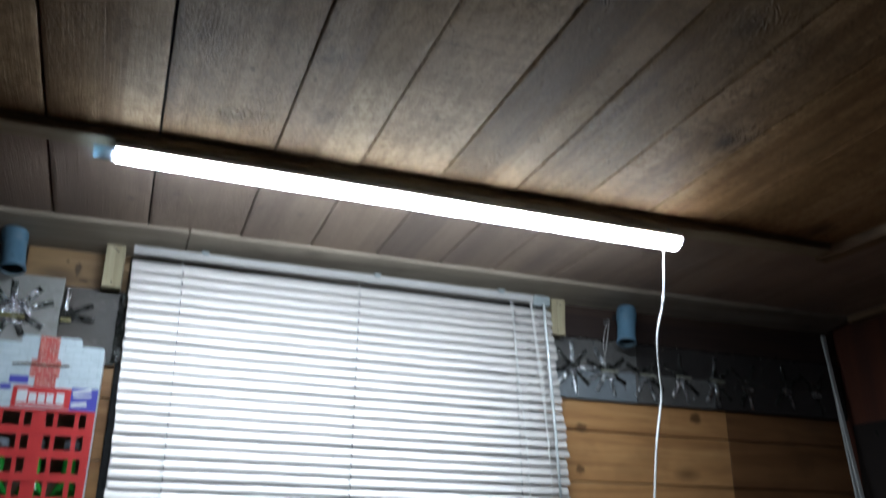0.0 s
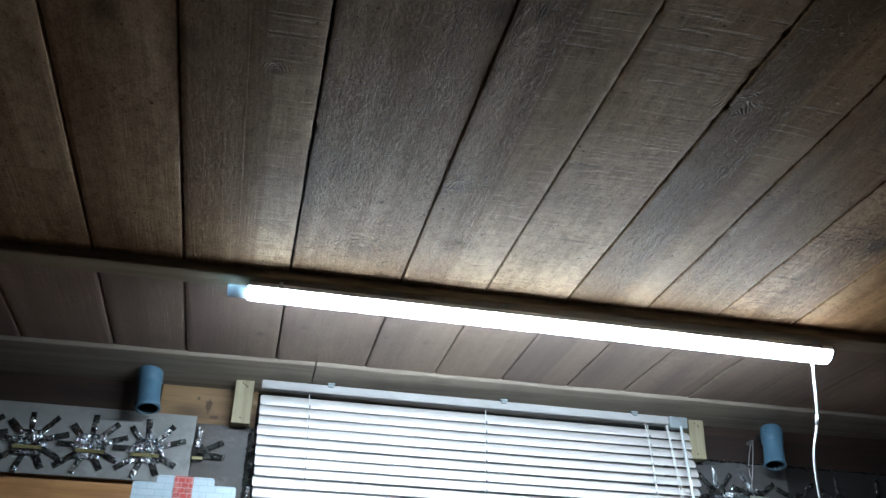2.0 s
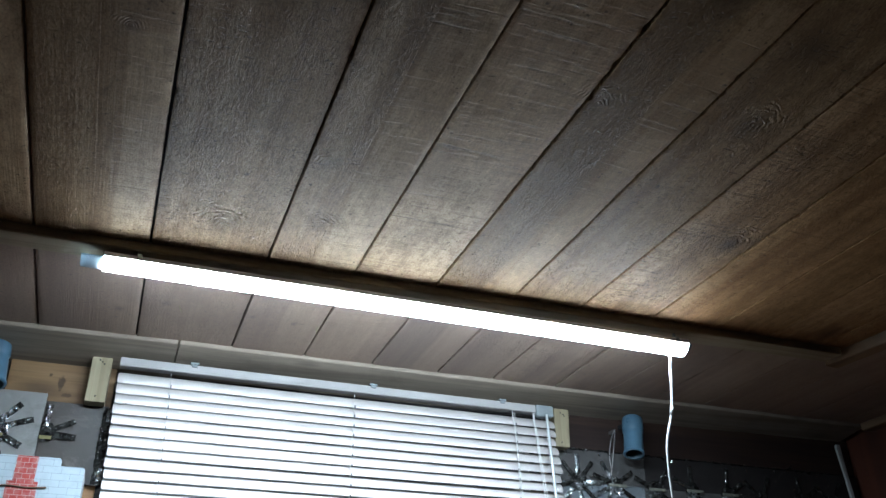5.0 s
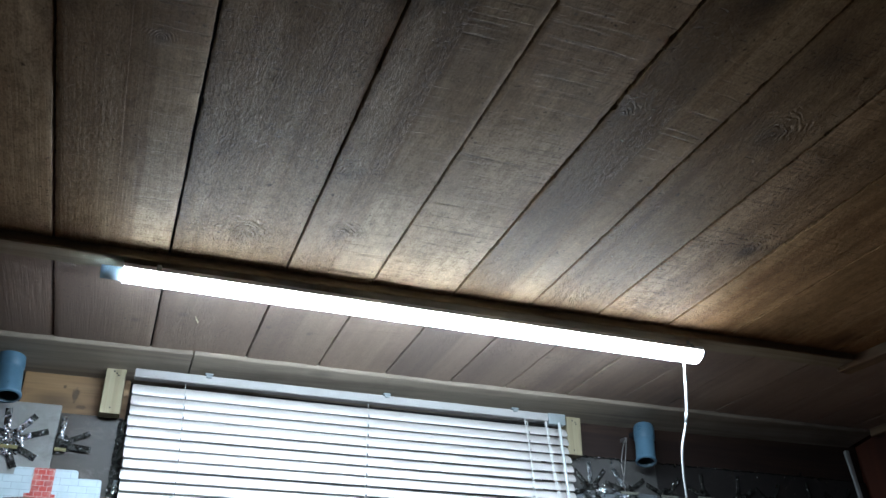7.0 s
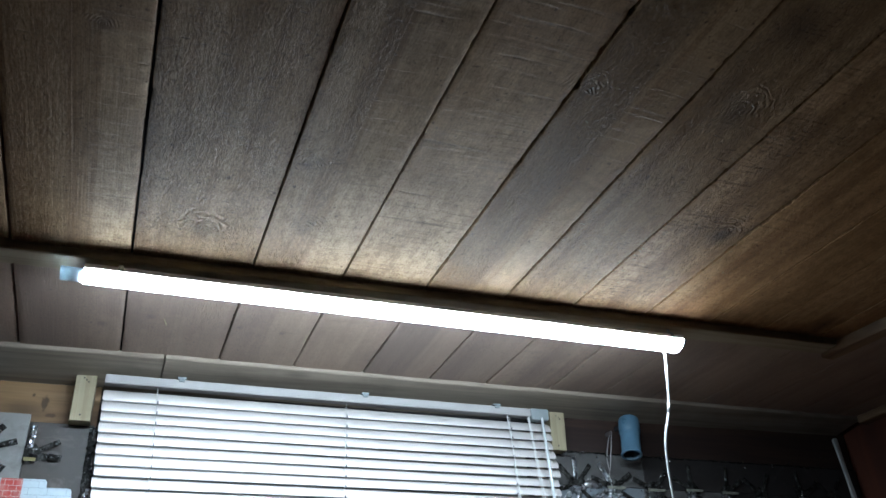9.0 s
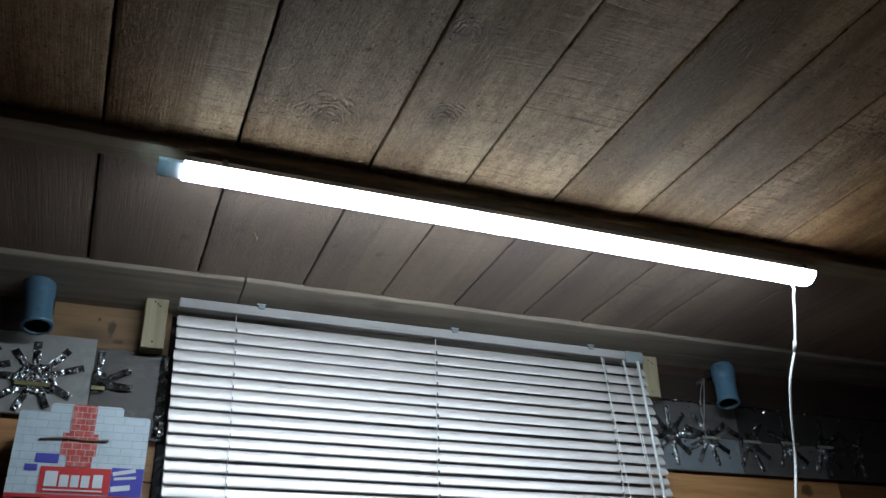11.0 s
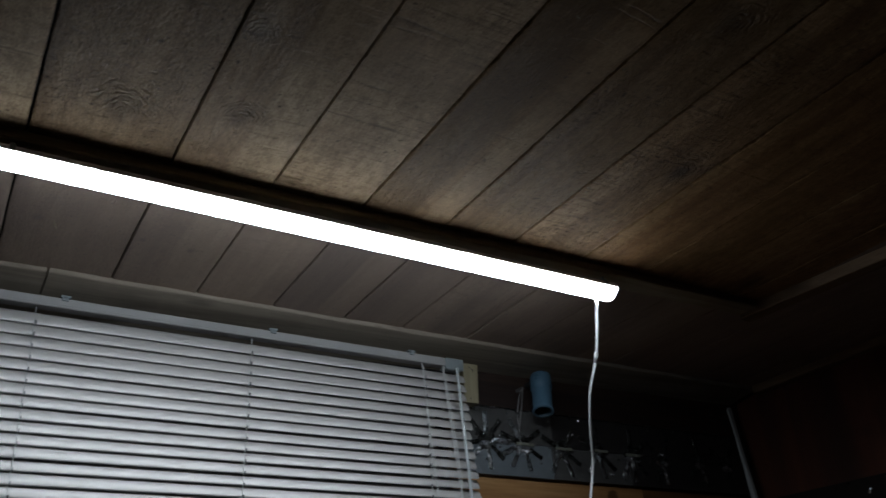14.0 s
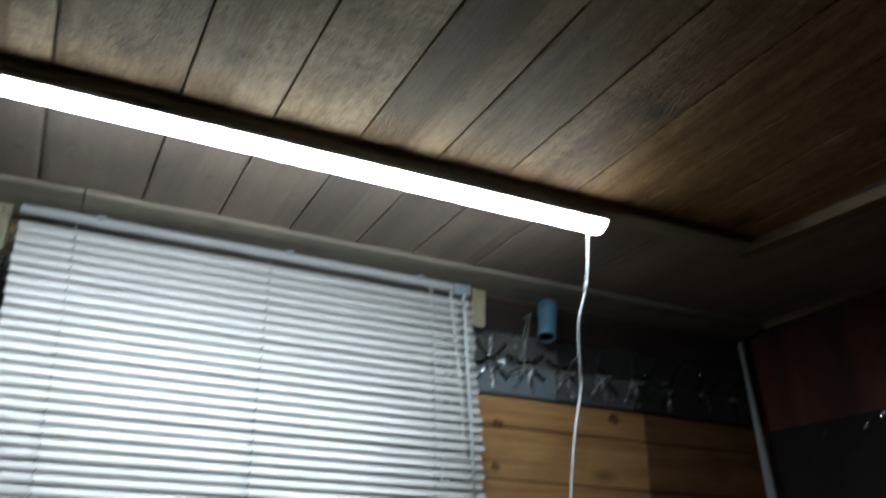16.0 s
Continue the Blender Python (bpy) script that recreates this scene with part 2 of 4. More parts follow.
    # pinkish grey lamp haze, mixed into the planed wood's colour past the batten
    col = m.mix(m.math("MULTIPLY", m.math("MAXIMUM", m.math("GREATER_THAN", y, 1.5), m.math("GREATER_THAN", x, 1.57)), 0.5), col, (0.34, 0.285, 0.275))
    h = m.math("MULTIPLY", m.math("MULTIPLY", saw, saw_mask), 0.55)
    h = m.math("SUBTRACT", h, m.math("MULTIPLY", scratch, 0.35))
    h = m.math("SUBTRACT", h, m.math("MULTIPLY", m.math("MULTIPLY", pits, torn_mask), 0.55))
    h = m.math("ADD", h, m.math("MULTIPLY", grain, 0.16))
    h = m.math("ADD", h, m.math("MULTIPLY", m.math("ADD", m.math("MULTIPLY", torn, 1.3), m.math("MULTIPLY", flake, 0.32)), torn_mask))
    h = m.math("ADD", h, m.math("MULTIPLY", m.math("MULTIPLY", arcs, m.ramp(m.noise(co, 75.0, 4, 0.7), (0.42, 0.0), (0.60, 1.0))), 2.1))
    # the boards are roughest where the saw ran out, near the lamp
    rough_part = m.ramp(m.math("MULTIPLY", m.math("SUBTRACT", y, 0.7), 1.4), (0.0, 0.22), (0.42, 0.45), (0.9, 1.2))
    m.bump(m.math("MULTIPLY", h, rough_part), 1.0, 0.0044)
    m.b.inputs["Specular IOR Level"].default_value = 0.07
    return m.done(col, 0.6)


def board_wood(name, dark, mid, light, along="x", scale=1.0, rough=0.6, per_object=True, bump=0.25, marks=()):
    """Planed boards with soft grain and a few knots."""
    m = Nodes(name)
    co = m.coords()
    rnd = object_random(m) if per_object else island_random(m)
    off = m.add("ShaderNodeCombineXYZ")
    for i, k in enumerate((17.0, 9.0, 23.0)):
        m.link(m.math("MULTIPLY", rnd, k), off.inputs[i])
    shifted = m.add("ShaderNodeVectorMath", operation="ADD")
    m.link(co, shifted.inputs[0])
    m.link(off.outputs[0], shifted.inputs[1])
    v = shifted.outputs[0]
    lo, hi = 1.6 * scale, 34.0 * scale
    sc = {"x": (lo, hi, hi), "y": (hi, lo, hi), "z": (hi, hi, lo)}[along]
    knot = m.add("ShaderNodeTexVoronoi", feature="F1")
    m.link(m.mapped(v, tuple(k * 0.28 if k == hi else k * 2.6 for k in sc)), knot.inputs["Vector"])
    knot.inputs["Scale"].default_value = 0.9
    kd = m.ramp(knot.outputs["Distance"], (0.03, 1.0), (0.16, 0.0))
    bands = m.noise(m.mapped(v, sc), 1.0, 4, 0.55, 0.8)
    grain = m.noise(m.mapped(v, tuple(k * 8 for k in sc)), 1.0, 3, 0.6)
    col = m.ramp(bands, (0.30, dark), (0.5, mid), (0.72, light))
    col = m.mix(m.ramp(grain, (0.36, 0.3), (0.56, 0.0)), col, dark)
    col = m.mix(m.math("MULTIPLY", kd, 0.75), col, tuple(c * 0.35 for c in dark))
    if marks:
        sep = m.add("ShaderNodeSeparateXYZ")
        m.link(co, sep.inputs[0])
        ragged = m.math("MULTIPLY", m.math("SUBTRACT", m.noise(co, 90.0, 3, 0.6), 0.5), 2.2)
        for mx, mz, rx, rz, deep in marks:
            dx = m.math("DIVIDE", m.math("SUBTRACT", sep.outputs[0], mx), rx)
            dz = m.math("DIVIDE", m.math("SUBTRACT", sep.outputs[2], mz), rz)
            q = m.math("ADD", m.math("ADD", m.math("MULTIPLY", dx, dx), m.math("MULTIPLY", dz, dz)), ragged)
            col = m.mix(m.math("MULTIPLY", m.ramp(q, (0.35, 1.0), (1.0, 0.0)), deep), col, tuple(c * 0.3 for c in dark))
    dirt = m.noise(m.mapped(co, (6, 6, 6)), 1.0, 4, 0.6)
    col = m.mix(m.ramp(dirt, (0.5, 0.0), (0.75, 0.45)), col, tuple(c * 0.5 for c in dark))
    m.bump(m.math("ADD", m.math("MULTIPLY", grain, 0.6), bands), bump, 0.001)
    return m.done(col, rough)


def plain(name, colour, rough=0.5, metal=0.0, var=0.12, scale=25.0, bump=0.05, spec=0.5, gloss_var=0.08):
    """Painted, plastic or paper surface with a little unevenness."""
    m = Nodes(name)
    co = m.coords()
    n = m.noise(co, scale, 4, 0.6)
    lo = tuple(c * (1 - var) for c in colour)
    hi = tuple(min(1, c * (1 + var * 0.6)) for c in colour)
    col = m.ramp(n, (0.3, lo), (0.7, hi))
    m.bump(m.noise(co, scale * 9, 2, 0.5), bump, 0.0008)
    m.b.inputs["Specular IOR Level"].default_value = spec
    r = m.ramp(n, (0.3, max(0, rough - gloss_var)), (0.7, min(1, rough + gloss_var)))
    return m.done(col, r, metal)


def slat_paint(name, colour):
    """Stove-enamelled slats with dust, a few smudges and fly specks."""
    m = Nodes(name)
    co = m.coords()
    off = m.add("ShaderNodeCombineXYZ")
    m.link(m.math("MULTIPLY", object_random(m), 61.0), off.inputs[2])
    sh = m.add("ShaderNodeVectorMath", operation="ADD")
    m.link(co, sh.inputs[0])
    m.link(off.outputs[0], sh.inputs[1])
    dust = m.noise(m.mapped(sh.outputs[0], (14, 60, 60)), 1.0, 4, 0.65)
    col = m.ramp(dust, (0.3, tuple(c * 0.86 for c in colour)), (0.65, colour))
    smudge = m.noise(m.mapped(sh.outputs[0], (7, 55, 55)), 1.0, 5, 0.7, 1.2)
    col = m.mix(m.ramp(smudge, (0.66, 0.0), (0.78, 0.55)), col, (0.16, 0.15, 0.14))
    speck = m.noise(m.mapped(sh.outputs[0], (60, 60, 60)), 1.0, 1, 0.5)
    col = m.mix(m.ramp(speck, (0.80, 0.0), (0.83, 0.8)), col, (0.07, 0.06, 0.05))
    m.b.inputs["Specular IOR Level"].default_value = 0.9
    return m.done(col, 0.49, 0.46)


def crinkled_foil(name, colour, rough, metal, crumple):
    """Crumpled shiny tape: small facets that catch the lamp."""
    m = Nodes(name)
    co = m.coords()
    v = m.add("ShaderNodeTexVoronoi", feature="F1")
    m.link(m.mapped(co, (1, 1, 1)), v.inputs["Vector"])
    v.inputs["Scale"].default_value = 420.0
    sub = m.add("ShaderNodeVectorMath", operation="SUBTRACT")
    m.link(v.outputs["Color"], sub.inputs[0])
    sub.inputs[1].default_value = (0.5, 0.5, 0.5)
    scl = m.add("ShaderNodeVectorMath", operation="SCALE")
    m.link(sub.outputs[0], scl.inputs[0])
    scl.inputs["Scale"].default_value = crumple
    add = m.add("ShaderNodeVectorMath", operation="ADD")
    m.link(m.add("ShaderNodeNewGeometry").outputs["Normal"], add.inputs[0])
    m.link(scl.outputs[0], add.inputs[1])
    nor = m.add("ShaderNodeVectorMath", operation="NORMALIZE")
    m.link(add.outputs[0], nor.inputs[0])
    m.link(nor.outputs[0], m.b.inputs["Normal"])
    col = m.mix(m.ramp(m.noise(co, 60.0, 3, 0.6), (0.42, 0.0), (0.58, 1.0)), tuple(c * 0.25 for c in colour), colour)
    return m.done(col, rough, metal)


def sheet_board(name, colour, smear, rough=0.45):
    """Grey insulating sheet, matt, with scuffs and smears."""
    m = Nodes(name)
    co = m.coords()
    n = m.noise(co, 9.0, 5, 0.65)
    col = m.ramp(n, (0.3, tuple(c * 0.75 for c in colour)), (0.7, colour))
    scuff = m.noise(m.mapped(co, (14, 20, 20)), 1.0, 6, 0.7, 1.2)
    col = m.mix(m.ramp(scuff, (0.54, 0.0), (0.72, 0.6)), col, smear)
    grime = m.noise(m.mapped(co, (9, 9, 14)), 1.0, 5, 0.7)
    col = m.mix(m.ramp(grime, (0.52, 0.0), (0.70, 0.6)), col, tuple(c * 0.4 for c in colour))
    m.bump(m.noise(co, 70.0, 3, 0.6), 0.15, 0.001)
    return m.done(col, rough)


def printed_brick(name, brick, dark, mortar, width, row):
    """Cardboard printed with a brick pattern."""
    m = Nodes(name)
    co = m.coords()
    sep = m.add("ShaderNodeSeparateXYZ")
    m.link(co, sep.inputs[0])
    c = m.add("ShaderNodeCombineXYZ")
    m.link(sep.outputs[0], c.inputs[0])
    m.link(sep.outputs[2], c.inputs[1])
    b = m.add("ShaderNodeTexBrick")
    m.link(c.outputs[0], b.inputs["Vector"])
    for key, v in (("Color1", brick), ("Color2", dark), ("Mortar", mortar)):
        b.inputs[key].default_value = (*v, 1)
    for key, v in (("Scale", 1.0), ("Mortar Size", 0.0005), ("Mortar Smooth", 0.3), ("Brick Width", width), ("Row Height", row), ("Bias", -0.4)):
        b.inputs[key].default_value = v
    col = m.mix(m.ramp(m.noise(co, 60.0, 3, 0.6), (0.45, 0.0), (0.7, 0.35)), b.outputs["Color"], mortar)
    return m.done(col, 0.5)


def lamp_glow():
    m = Nodes("led_diffuser")
    m.b.inputs["Emission Color"].default_value = LAMP_COLOUR
    m.b.inputs["Emission Strength"].default_value = LAMP_STRENGTH
    return m.done((0.85, 0.85, 0.85), 0.4)


def clear_plastic(name, colour, rough, ior=1.45):
    m = Nodes(name)
    m.b.inputs["Transmission Weight"].default_value = 0.85
    m.b.inputs["IOR"].default_value = ior
    return m.done(colour, rough)


M_CEIL = rough_sawn_wood("rough_sawn_ceiling_wood")
M_DARK = plain("dark_roof_void", (0.012, 0.010, 0.009), 0.95)
M_STRIP = board_wood("pale_batten_wood", (0.20, 0.155, 0.10), (0.33, 0.27, 0.18), (0.42, 0.36, 0.25), "x", 1.0, 0.75, True, 0.5)
M_STRIP_Y = board_wood("pale_batten_wood_lengthwise", (0.13, 0.078, 0.042), (0.21, 0.132, 0.073), (0.27, 0.18, 0.105), "y", 1.0, 0.75, True, 0.5)
M_EDGE = board_wood("grey_brown_board", (0.19, 0.15, 0.112), (0.285, 0.235, 0.18), (0.36, 0.30, 0.235), "x", 1.0, 0.8, True, 0.5)
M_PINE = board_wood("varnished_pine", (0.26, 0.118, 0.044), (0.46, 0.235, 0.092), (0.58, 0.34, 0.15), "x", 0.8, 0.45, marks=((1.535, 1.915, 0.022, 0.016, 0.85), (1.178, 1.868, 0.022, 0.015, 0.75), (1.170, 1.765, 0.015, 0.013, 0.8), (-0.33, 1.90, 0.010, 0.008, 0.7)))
M_PLY = board_wood("weathered_plywood", (0.13, 0.074, 0.032), (0.25, 0.148, 0.064), (0.32, 0.202, 0.095), "x", 0.7, 0.6, marks=((-0.059, 2.138, 0.008, 0.018, 0.8), (-0.082, 2.152, 0.004, 0.004, 0.7), (-0.045, 2.112, 0.012, 0.005, 0.6), (-0.20, 2.13, 0.05, 0.02, 0.25)))
# near-black pine colour for wall parts that lie in shadow
M_SHADE_DARK = board_wood("dark_shaded_pine", (0.016, 0.008, 0.006), (0.032, 0.016, 0.011), (0.052, 0.027, 0.017), "x", 1.0, 0.7)
# darker copy of the pine that carries shade in its colour
M_SHADE_BROWN = board_wood("brown_shaded_pine", (0.085, 0.037, 0.014), (0.16, 0.071, 0.027), (0.22, 0.105, 0.042), "x", 0.8, 0.5)
M_RED = board_wood("red_brown_panel", (0.045, 0.011, 0.005), (0.092, 0.023, 0.009), (0.15, 0.041, 0.015), "z", 0.16, 0.7, bump=0.1)
M_PLAINWALL = board_wood("dark_brown_wall_boards", (0.045, 0.032, 0.02), (0.07, 0.052, 0.034), (0.09, 0.07, 0.047), "z", 0.6, 0.7)
M_FLOOR = plain("worn_concrete", (0.045, 0.041, 0.037), 0.9, 0, 0.25, 6.0, 0.3)
M_BLOCK = board_wood("pale_softwood_block", (0.24, 0.195, 0.115), (0.34, 0.29, 0.18), (0.40, 0.35, 0.23), "z", 1.0, 0.7)
M_BLIND = slat_paint("white_slat_paint", (0.66, 0.625, 0.595))
M_RAIL = plain("white_rail_enamel", (0.34, 0.327, 0.314), 0.42, 0.0, 0.08, 9.0, 0.01, 0.5, 0.03)
M_CORD = plain("white_cord", (0.60, 0.60, 0.58), 0.7)
M_FLEX = plain("white_flex", (0.82, 0.82, 0.80), 0.4)
M_TAPEBAND = plain("grey_tape", (0.45, 0.44, 0.42), 0.5)
M_WAND = plain("milky_wand_plastic", (0.55, 0.58, 0.58), 0.2, 0, 0.05, 25.0, 0.02, 0.9)
M_CLIP = plain("clear_bracket", (0.33, 0.37, 0.38), 0.2, 0.3)
M_LED = lamp_glow()
M_HOUSING = plain("white_lamp_housing", (0.75, 0.76, 0.78), 0.35, 0.0, 0.04)
M_CAP = clear_plastic("translucent_end_cap", (0.08, 0.11, 0.13), 0.6)
M_PIPE = plain("blue_grey_pipe_plastic", (0.085, 0.165, 0.235), 0.34, 0, 0.12, 40.0)
M_PIPE_IN = plain("pipe_inside", (0.05, 0.08, 0.10), 0.6)
M_METAL = plain("dull_steel", (0.35, 0.34, 0.33), 0.4, 0.9)
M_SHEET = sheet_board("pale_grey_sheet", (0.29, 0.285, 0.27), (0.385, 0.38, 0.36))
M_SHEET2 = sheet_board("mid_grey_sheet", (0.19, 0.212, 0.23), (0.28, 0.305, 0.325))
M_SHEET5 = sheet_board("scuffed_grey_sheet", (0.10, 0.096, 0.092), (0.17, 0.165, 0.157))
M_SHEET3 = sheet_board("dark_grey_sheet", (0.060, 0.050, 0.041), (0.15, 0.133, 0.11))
# darkest sheet grey: shade at the wall's right end, put into the colour
M_SHEET6 = sheet_board("shaded_grey_sheet", (0.032, 0.029, 0.028), (0.065, 0.06, 0.056))
M_FOIL = crinkled_foil("silver_foil_tape", (0.80, 0.83, 0.86), 0.20, 1.0, 0.7)
M_FOIL2 = crinkled_foil("dull_silver_foil_tape", (0.80, 0.83, 0.86), 0.30, 1.0, 1.0)
M_SHEET4 = sheet_board("near_black_sheet", (0.016, 0.010, 0.008), (0.03, 0.018, 0.014), 0.9)
M_FLECK = plain("silver_foil_fleck", (0.75, 0.78, 0.80), 0.22, 1.0, 0.1)
M_FOILD = crinkled_foil("black_foil_tape", (0.05, 0.05, 0.046), 0.22, 0.3, 0.9)
M_OLIVE = plain("olive_tape", (0.20, 0.175, 0.065), 0.55, 0, 0.4, 90.0)
M_PALETAPE = plain("pale_grey_tape", (0.21, 0.21, 0.17), 0.5, 0, 0.4, 90.0)
M_WHITEPRINT = printed_brick("white_brick_print", (0.44, 0.51, 0.545), (0.40, 0.475, 0.52), (0.28, 0.335, 0.37), 0.032, 0.0125)
M_REDPRINT = printed_brick("red_brick_print", (0.40, 0.045, 0.035), (0.24, 0.03, 0.028), (0.50, 0.36, 0.33), 0.0135, 0.0098)
M_REDCARD = plain("red_card", (0.46, 0.032, 0.032), 0.45, 0, 0.08)
M_BLUECARD = plain("blue_card", (0.06, 0.06, 0.34), 0.45)
M_WHITECARD = plain("white_card", (0.55, 0.58, 0.60), 0.5)
M_CARD = plain("brown_card_inside", (0.20, 0.15, 0.10), 0.8)
M_GREEN = plain("green_bottle_glass", (0.02, 0.22, 0.03), 0.12, 0, 0.2)
M_GREYGLASS = plain("grey_bottle_foil", (0.20, 0.23, 0.26), 0.25, 0.3)
M_BLACK = plain("black_plastic", (0.015, 0.015, 0.016), 0.5)
M_TWIG = plain("brown_strip", (0.13, 0.075, 0.045), 0.7)
M_GLASS = clear_plastic("window_glass", (0.9, 0.95, 0.95), 0.02)
M_FRAME = plain("white_window_paint", (0.6, 0.6, 0.58), 0.5)
M_LEAN = plain("off_white_moulding", (0.50, 0.51, 0.50), 0.5)


# ---- mesh helpers ----
def part(name, bm, material, parent=None, label=""):
    me = bpy.data.meshes.new(name)
    bm.normal_update()
    bm.to_mesh(me)
    bm.free()
    me.materials.append(material)
    ob = new(name, me)
    if parent is not None:
        ob.parent = parent
        ob.matrix_parent_inverse = parent.matrix_basis.inverted()
    if label:
        ob["label"] = label
    return ob


def add_box(bm, x0, x1, y0, y1, z0, z1, bevel=0.0, m=None):
    mm = Matrix.Translation(((x0 + x1) / 2, (y0 + y1) / 2, (z0 + z1) / 2)) @ Matrix.Diagonal((x1 - x0, y1 - y0, z1 - z0, 1))
    r = bmesh.ops.create_cube(bm, size=1, matrix=mm)
    vs = r["verts"]
    if bevel:
        es = list({e for v in vs for e in v.link_edges})
        vs = list({v for f in bmesh.ops.bevel(bm, geom=es, offset=bevel, segments=2, affect="EDGES", profile=0.5)["faces"] for v in f.verts} | {v for v in vs if v.is_valid})
    if m is not None:
        bmesh.ops.transform(bm, matrix=m, verts=vs)
    return vs


def box(x0, x1, y0, y1, z0, z1, bevel=0.0, m=None):
    bm = bmesh.new()
    add_box(bm, x0, x1, y0, y1, z0, z1, bevel, m)
    return bm


def add_tube(bm, pts, r, n=10, caps=True):
    """A round bar through the points."""
    pts = [Vector(p) for p in pts]
    rings = []
    for i, p in enumerate(pts):
        d = (pts[min(i + 1, len(pts) - 1)] - pts[max(i - 1, 0)]).normalized()
        q = d.to_track_quat("Z", "X")
        rings.append([bm.verts.new(p + q @ Vector((r * math.cos(a * math.tau / n), r * math.sin(a * math.tau / n), 0))) for a in range(n)])
    for a, b in zip(rings, rings[1:]):
        for i in range(n):
            f = bm.faces.new((a[i], a[(i + 1) % n], b[(i + 1) % n], b[i]))
            f.smooth = True
    if caps:
        bm.faces.new(rings[0][::-1])
        bm.faces.new(rings[-1])


def tube(pts, r, n=10):
    bm = bmesh.new()
    add_tube(bm, pts, r, n)
    return bm


def lathe(profile, n=24, m=None):
    """Turns a profile of (radius, height) round z."""
    bm = bmesh.new()
    rings = [[bm.verts.new((r * math.cos(a * math.tau / n), r * math.sin(a * math.tau / n), z)) for a in range(n)] for r, z in profile]
    for a, b in zip(rings, rings[1:]):
        for i in range(n):
            f = bm.faces.new((a[i], a[(i + 1) % n], b[(i + 1) % n], b[i]))
            f.smooth = True
    if m is not None:
        bmesh.ops.transform(bm, matrix=m, verts=bm.verts)
    return bm


def smooth_path(pts, n=8):
    """A rounded line through a few points."""
    p = [Vector(q) for q in pts]
    p = [p[0] * 2 - p[1]] + p + [p[-1] * 2 - p[-2]]
    out = []
    for a, b, c, d in zip(p, p[1:], p[2:], p[3:]):
        for i in range(n):
            t = i / n
            out.append(0.5 * ((2 * b) + (c - a) * t + (2 * a - 5 * b + 4 * c - d) * t * t + (3 * b - a - 3 * c + d) * t ** 3))
    return out + [p[-2]]


def empty(name, x=0, y=0, z=0):
    ob = new(name)
    ob.empty_display_size = 0.02
    ob.matrix_basis = Matrix.Translation((x, y, z))
    return ob


# ---- ceiling: one mesh of sawn planks ----
def build_ceiling():
    bm = bmesh.new()
    rng = random.Random(5)
    for i, ((a, skew_a), (b, skew_b)) in enumerate(zip(JOINTS, JOINTS[1:])):
        even = 1.0 if a < 1.0 else 0.15
        drop = rng.uniform(-0.0008, 0.0008) * even
        tilt = rng.uniform(-0.0008, 0.0008) * even
        cup = rng.uniform(-0.001, 0.0012) * even
        near = -0.4 < a < 1.6
        ys = [SOUTH_Y + (WALL_Y + 0.1 - SOUTH_Y) * k / 30 for k in range(20)] if not near else [SOUTH_Y, -1.2, -0.6, -0.1]
        y = ys[-1]
        step = 0.005 if near else 0.08
        while y < WALL_Y + 0.08:
            y += step
            ys.append(y)
        us = [0, 0.006, 0.06, 0.2, 0.35, 0.5, 0.65, 0.8, 0.94, 0.994, 1]
        rows = []
        for y in ys:
            gap_a, gap_b = [(0.0016 + 0.0010 * abs(noise.noise((j * 50, y * 5, 1))) + (0.0026 if y > 1.1 or j < 0.4 else 0.006) * max(0, noise.noise((j * 50, y * 60, q)) - 0.15) + 0.0020 * max(0, noise.noise((j * 50, y * 130, q + 3)) - 0.05)) * (1.0 if j < 1.1 else 0.62) for j, q in ((a, 7), (b, 9))]
            x0, x1 = a + skew_a * (y - 1.3) + gap_a, b + skew_b * (y - 1.3) - gap_b
            row = []
            for u in us:
                x = x0 + (x1 - x0) * u
                z = ceiling_z(x, y) + drop + tilt * (u - 0.5) + cup * (2 * u - 1) ** 2
                z += 0.0009 * noise.noise((x * 14, y * 5, i * 3.1)) + 0.0004 * noise.noise((x * 60, y * 30, i * 5.7))
                if u in (0, 1):
                    z += (0.0005 + 0.0006 * noise.noise((x * 30, y * 40, 4))) * even
                row.append(bm.verts.new((x, y, z)))
            row.insert(0, bm.verts.new((x0, y, row[0].co.z + 0.02)))
            row.append(bm.verts.new((x1, y, row[-1].co.z + 0.02)))
            rows.append(row)
        for r0, r1 in zip(rows, rows[1:]):
            for k in range(len(r0) - 1):
                f = bm.faces.new((r0[k], r1[k], r1[k + 1], r0[k + 1]))
                f.smooth = 1 < k < len(r0) - 3
    ob = part("ceiling", bm, M_CEIL)
    tagged(ob, "old rough-sawn brown ceiling planks with knots and dark gaps", "ceiling", kind="structure")
    bm = bmesh.new()
    c = [bm.verts.new((x, y, ceiling_z(x, y) + 0.021 + dz)) for dz in (0, 0.05) for x, y in ((WEST_X - .1, SOUTH_Y - .1), (EAST_X + .2, SOUTH_Y - .1), (EAST_X + .2, WALL_Y + .2), (WEST_X - .1, WALL_Y + .2))]
    for q in ((3, 2, 1, 0), (4, 5, 6, 7), (0, 1, 5, 4), (1, 2, 6, 5), (2, 3, 7, 6), (3, 0, 4, 7)):
        bm.faces.new([c[k] for k in q])
    tagged(part("roof_deck", bm, M_DARK), "dark roof deck above the ceiling planks", "roof", kind="structure")


build_ceiling()


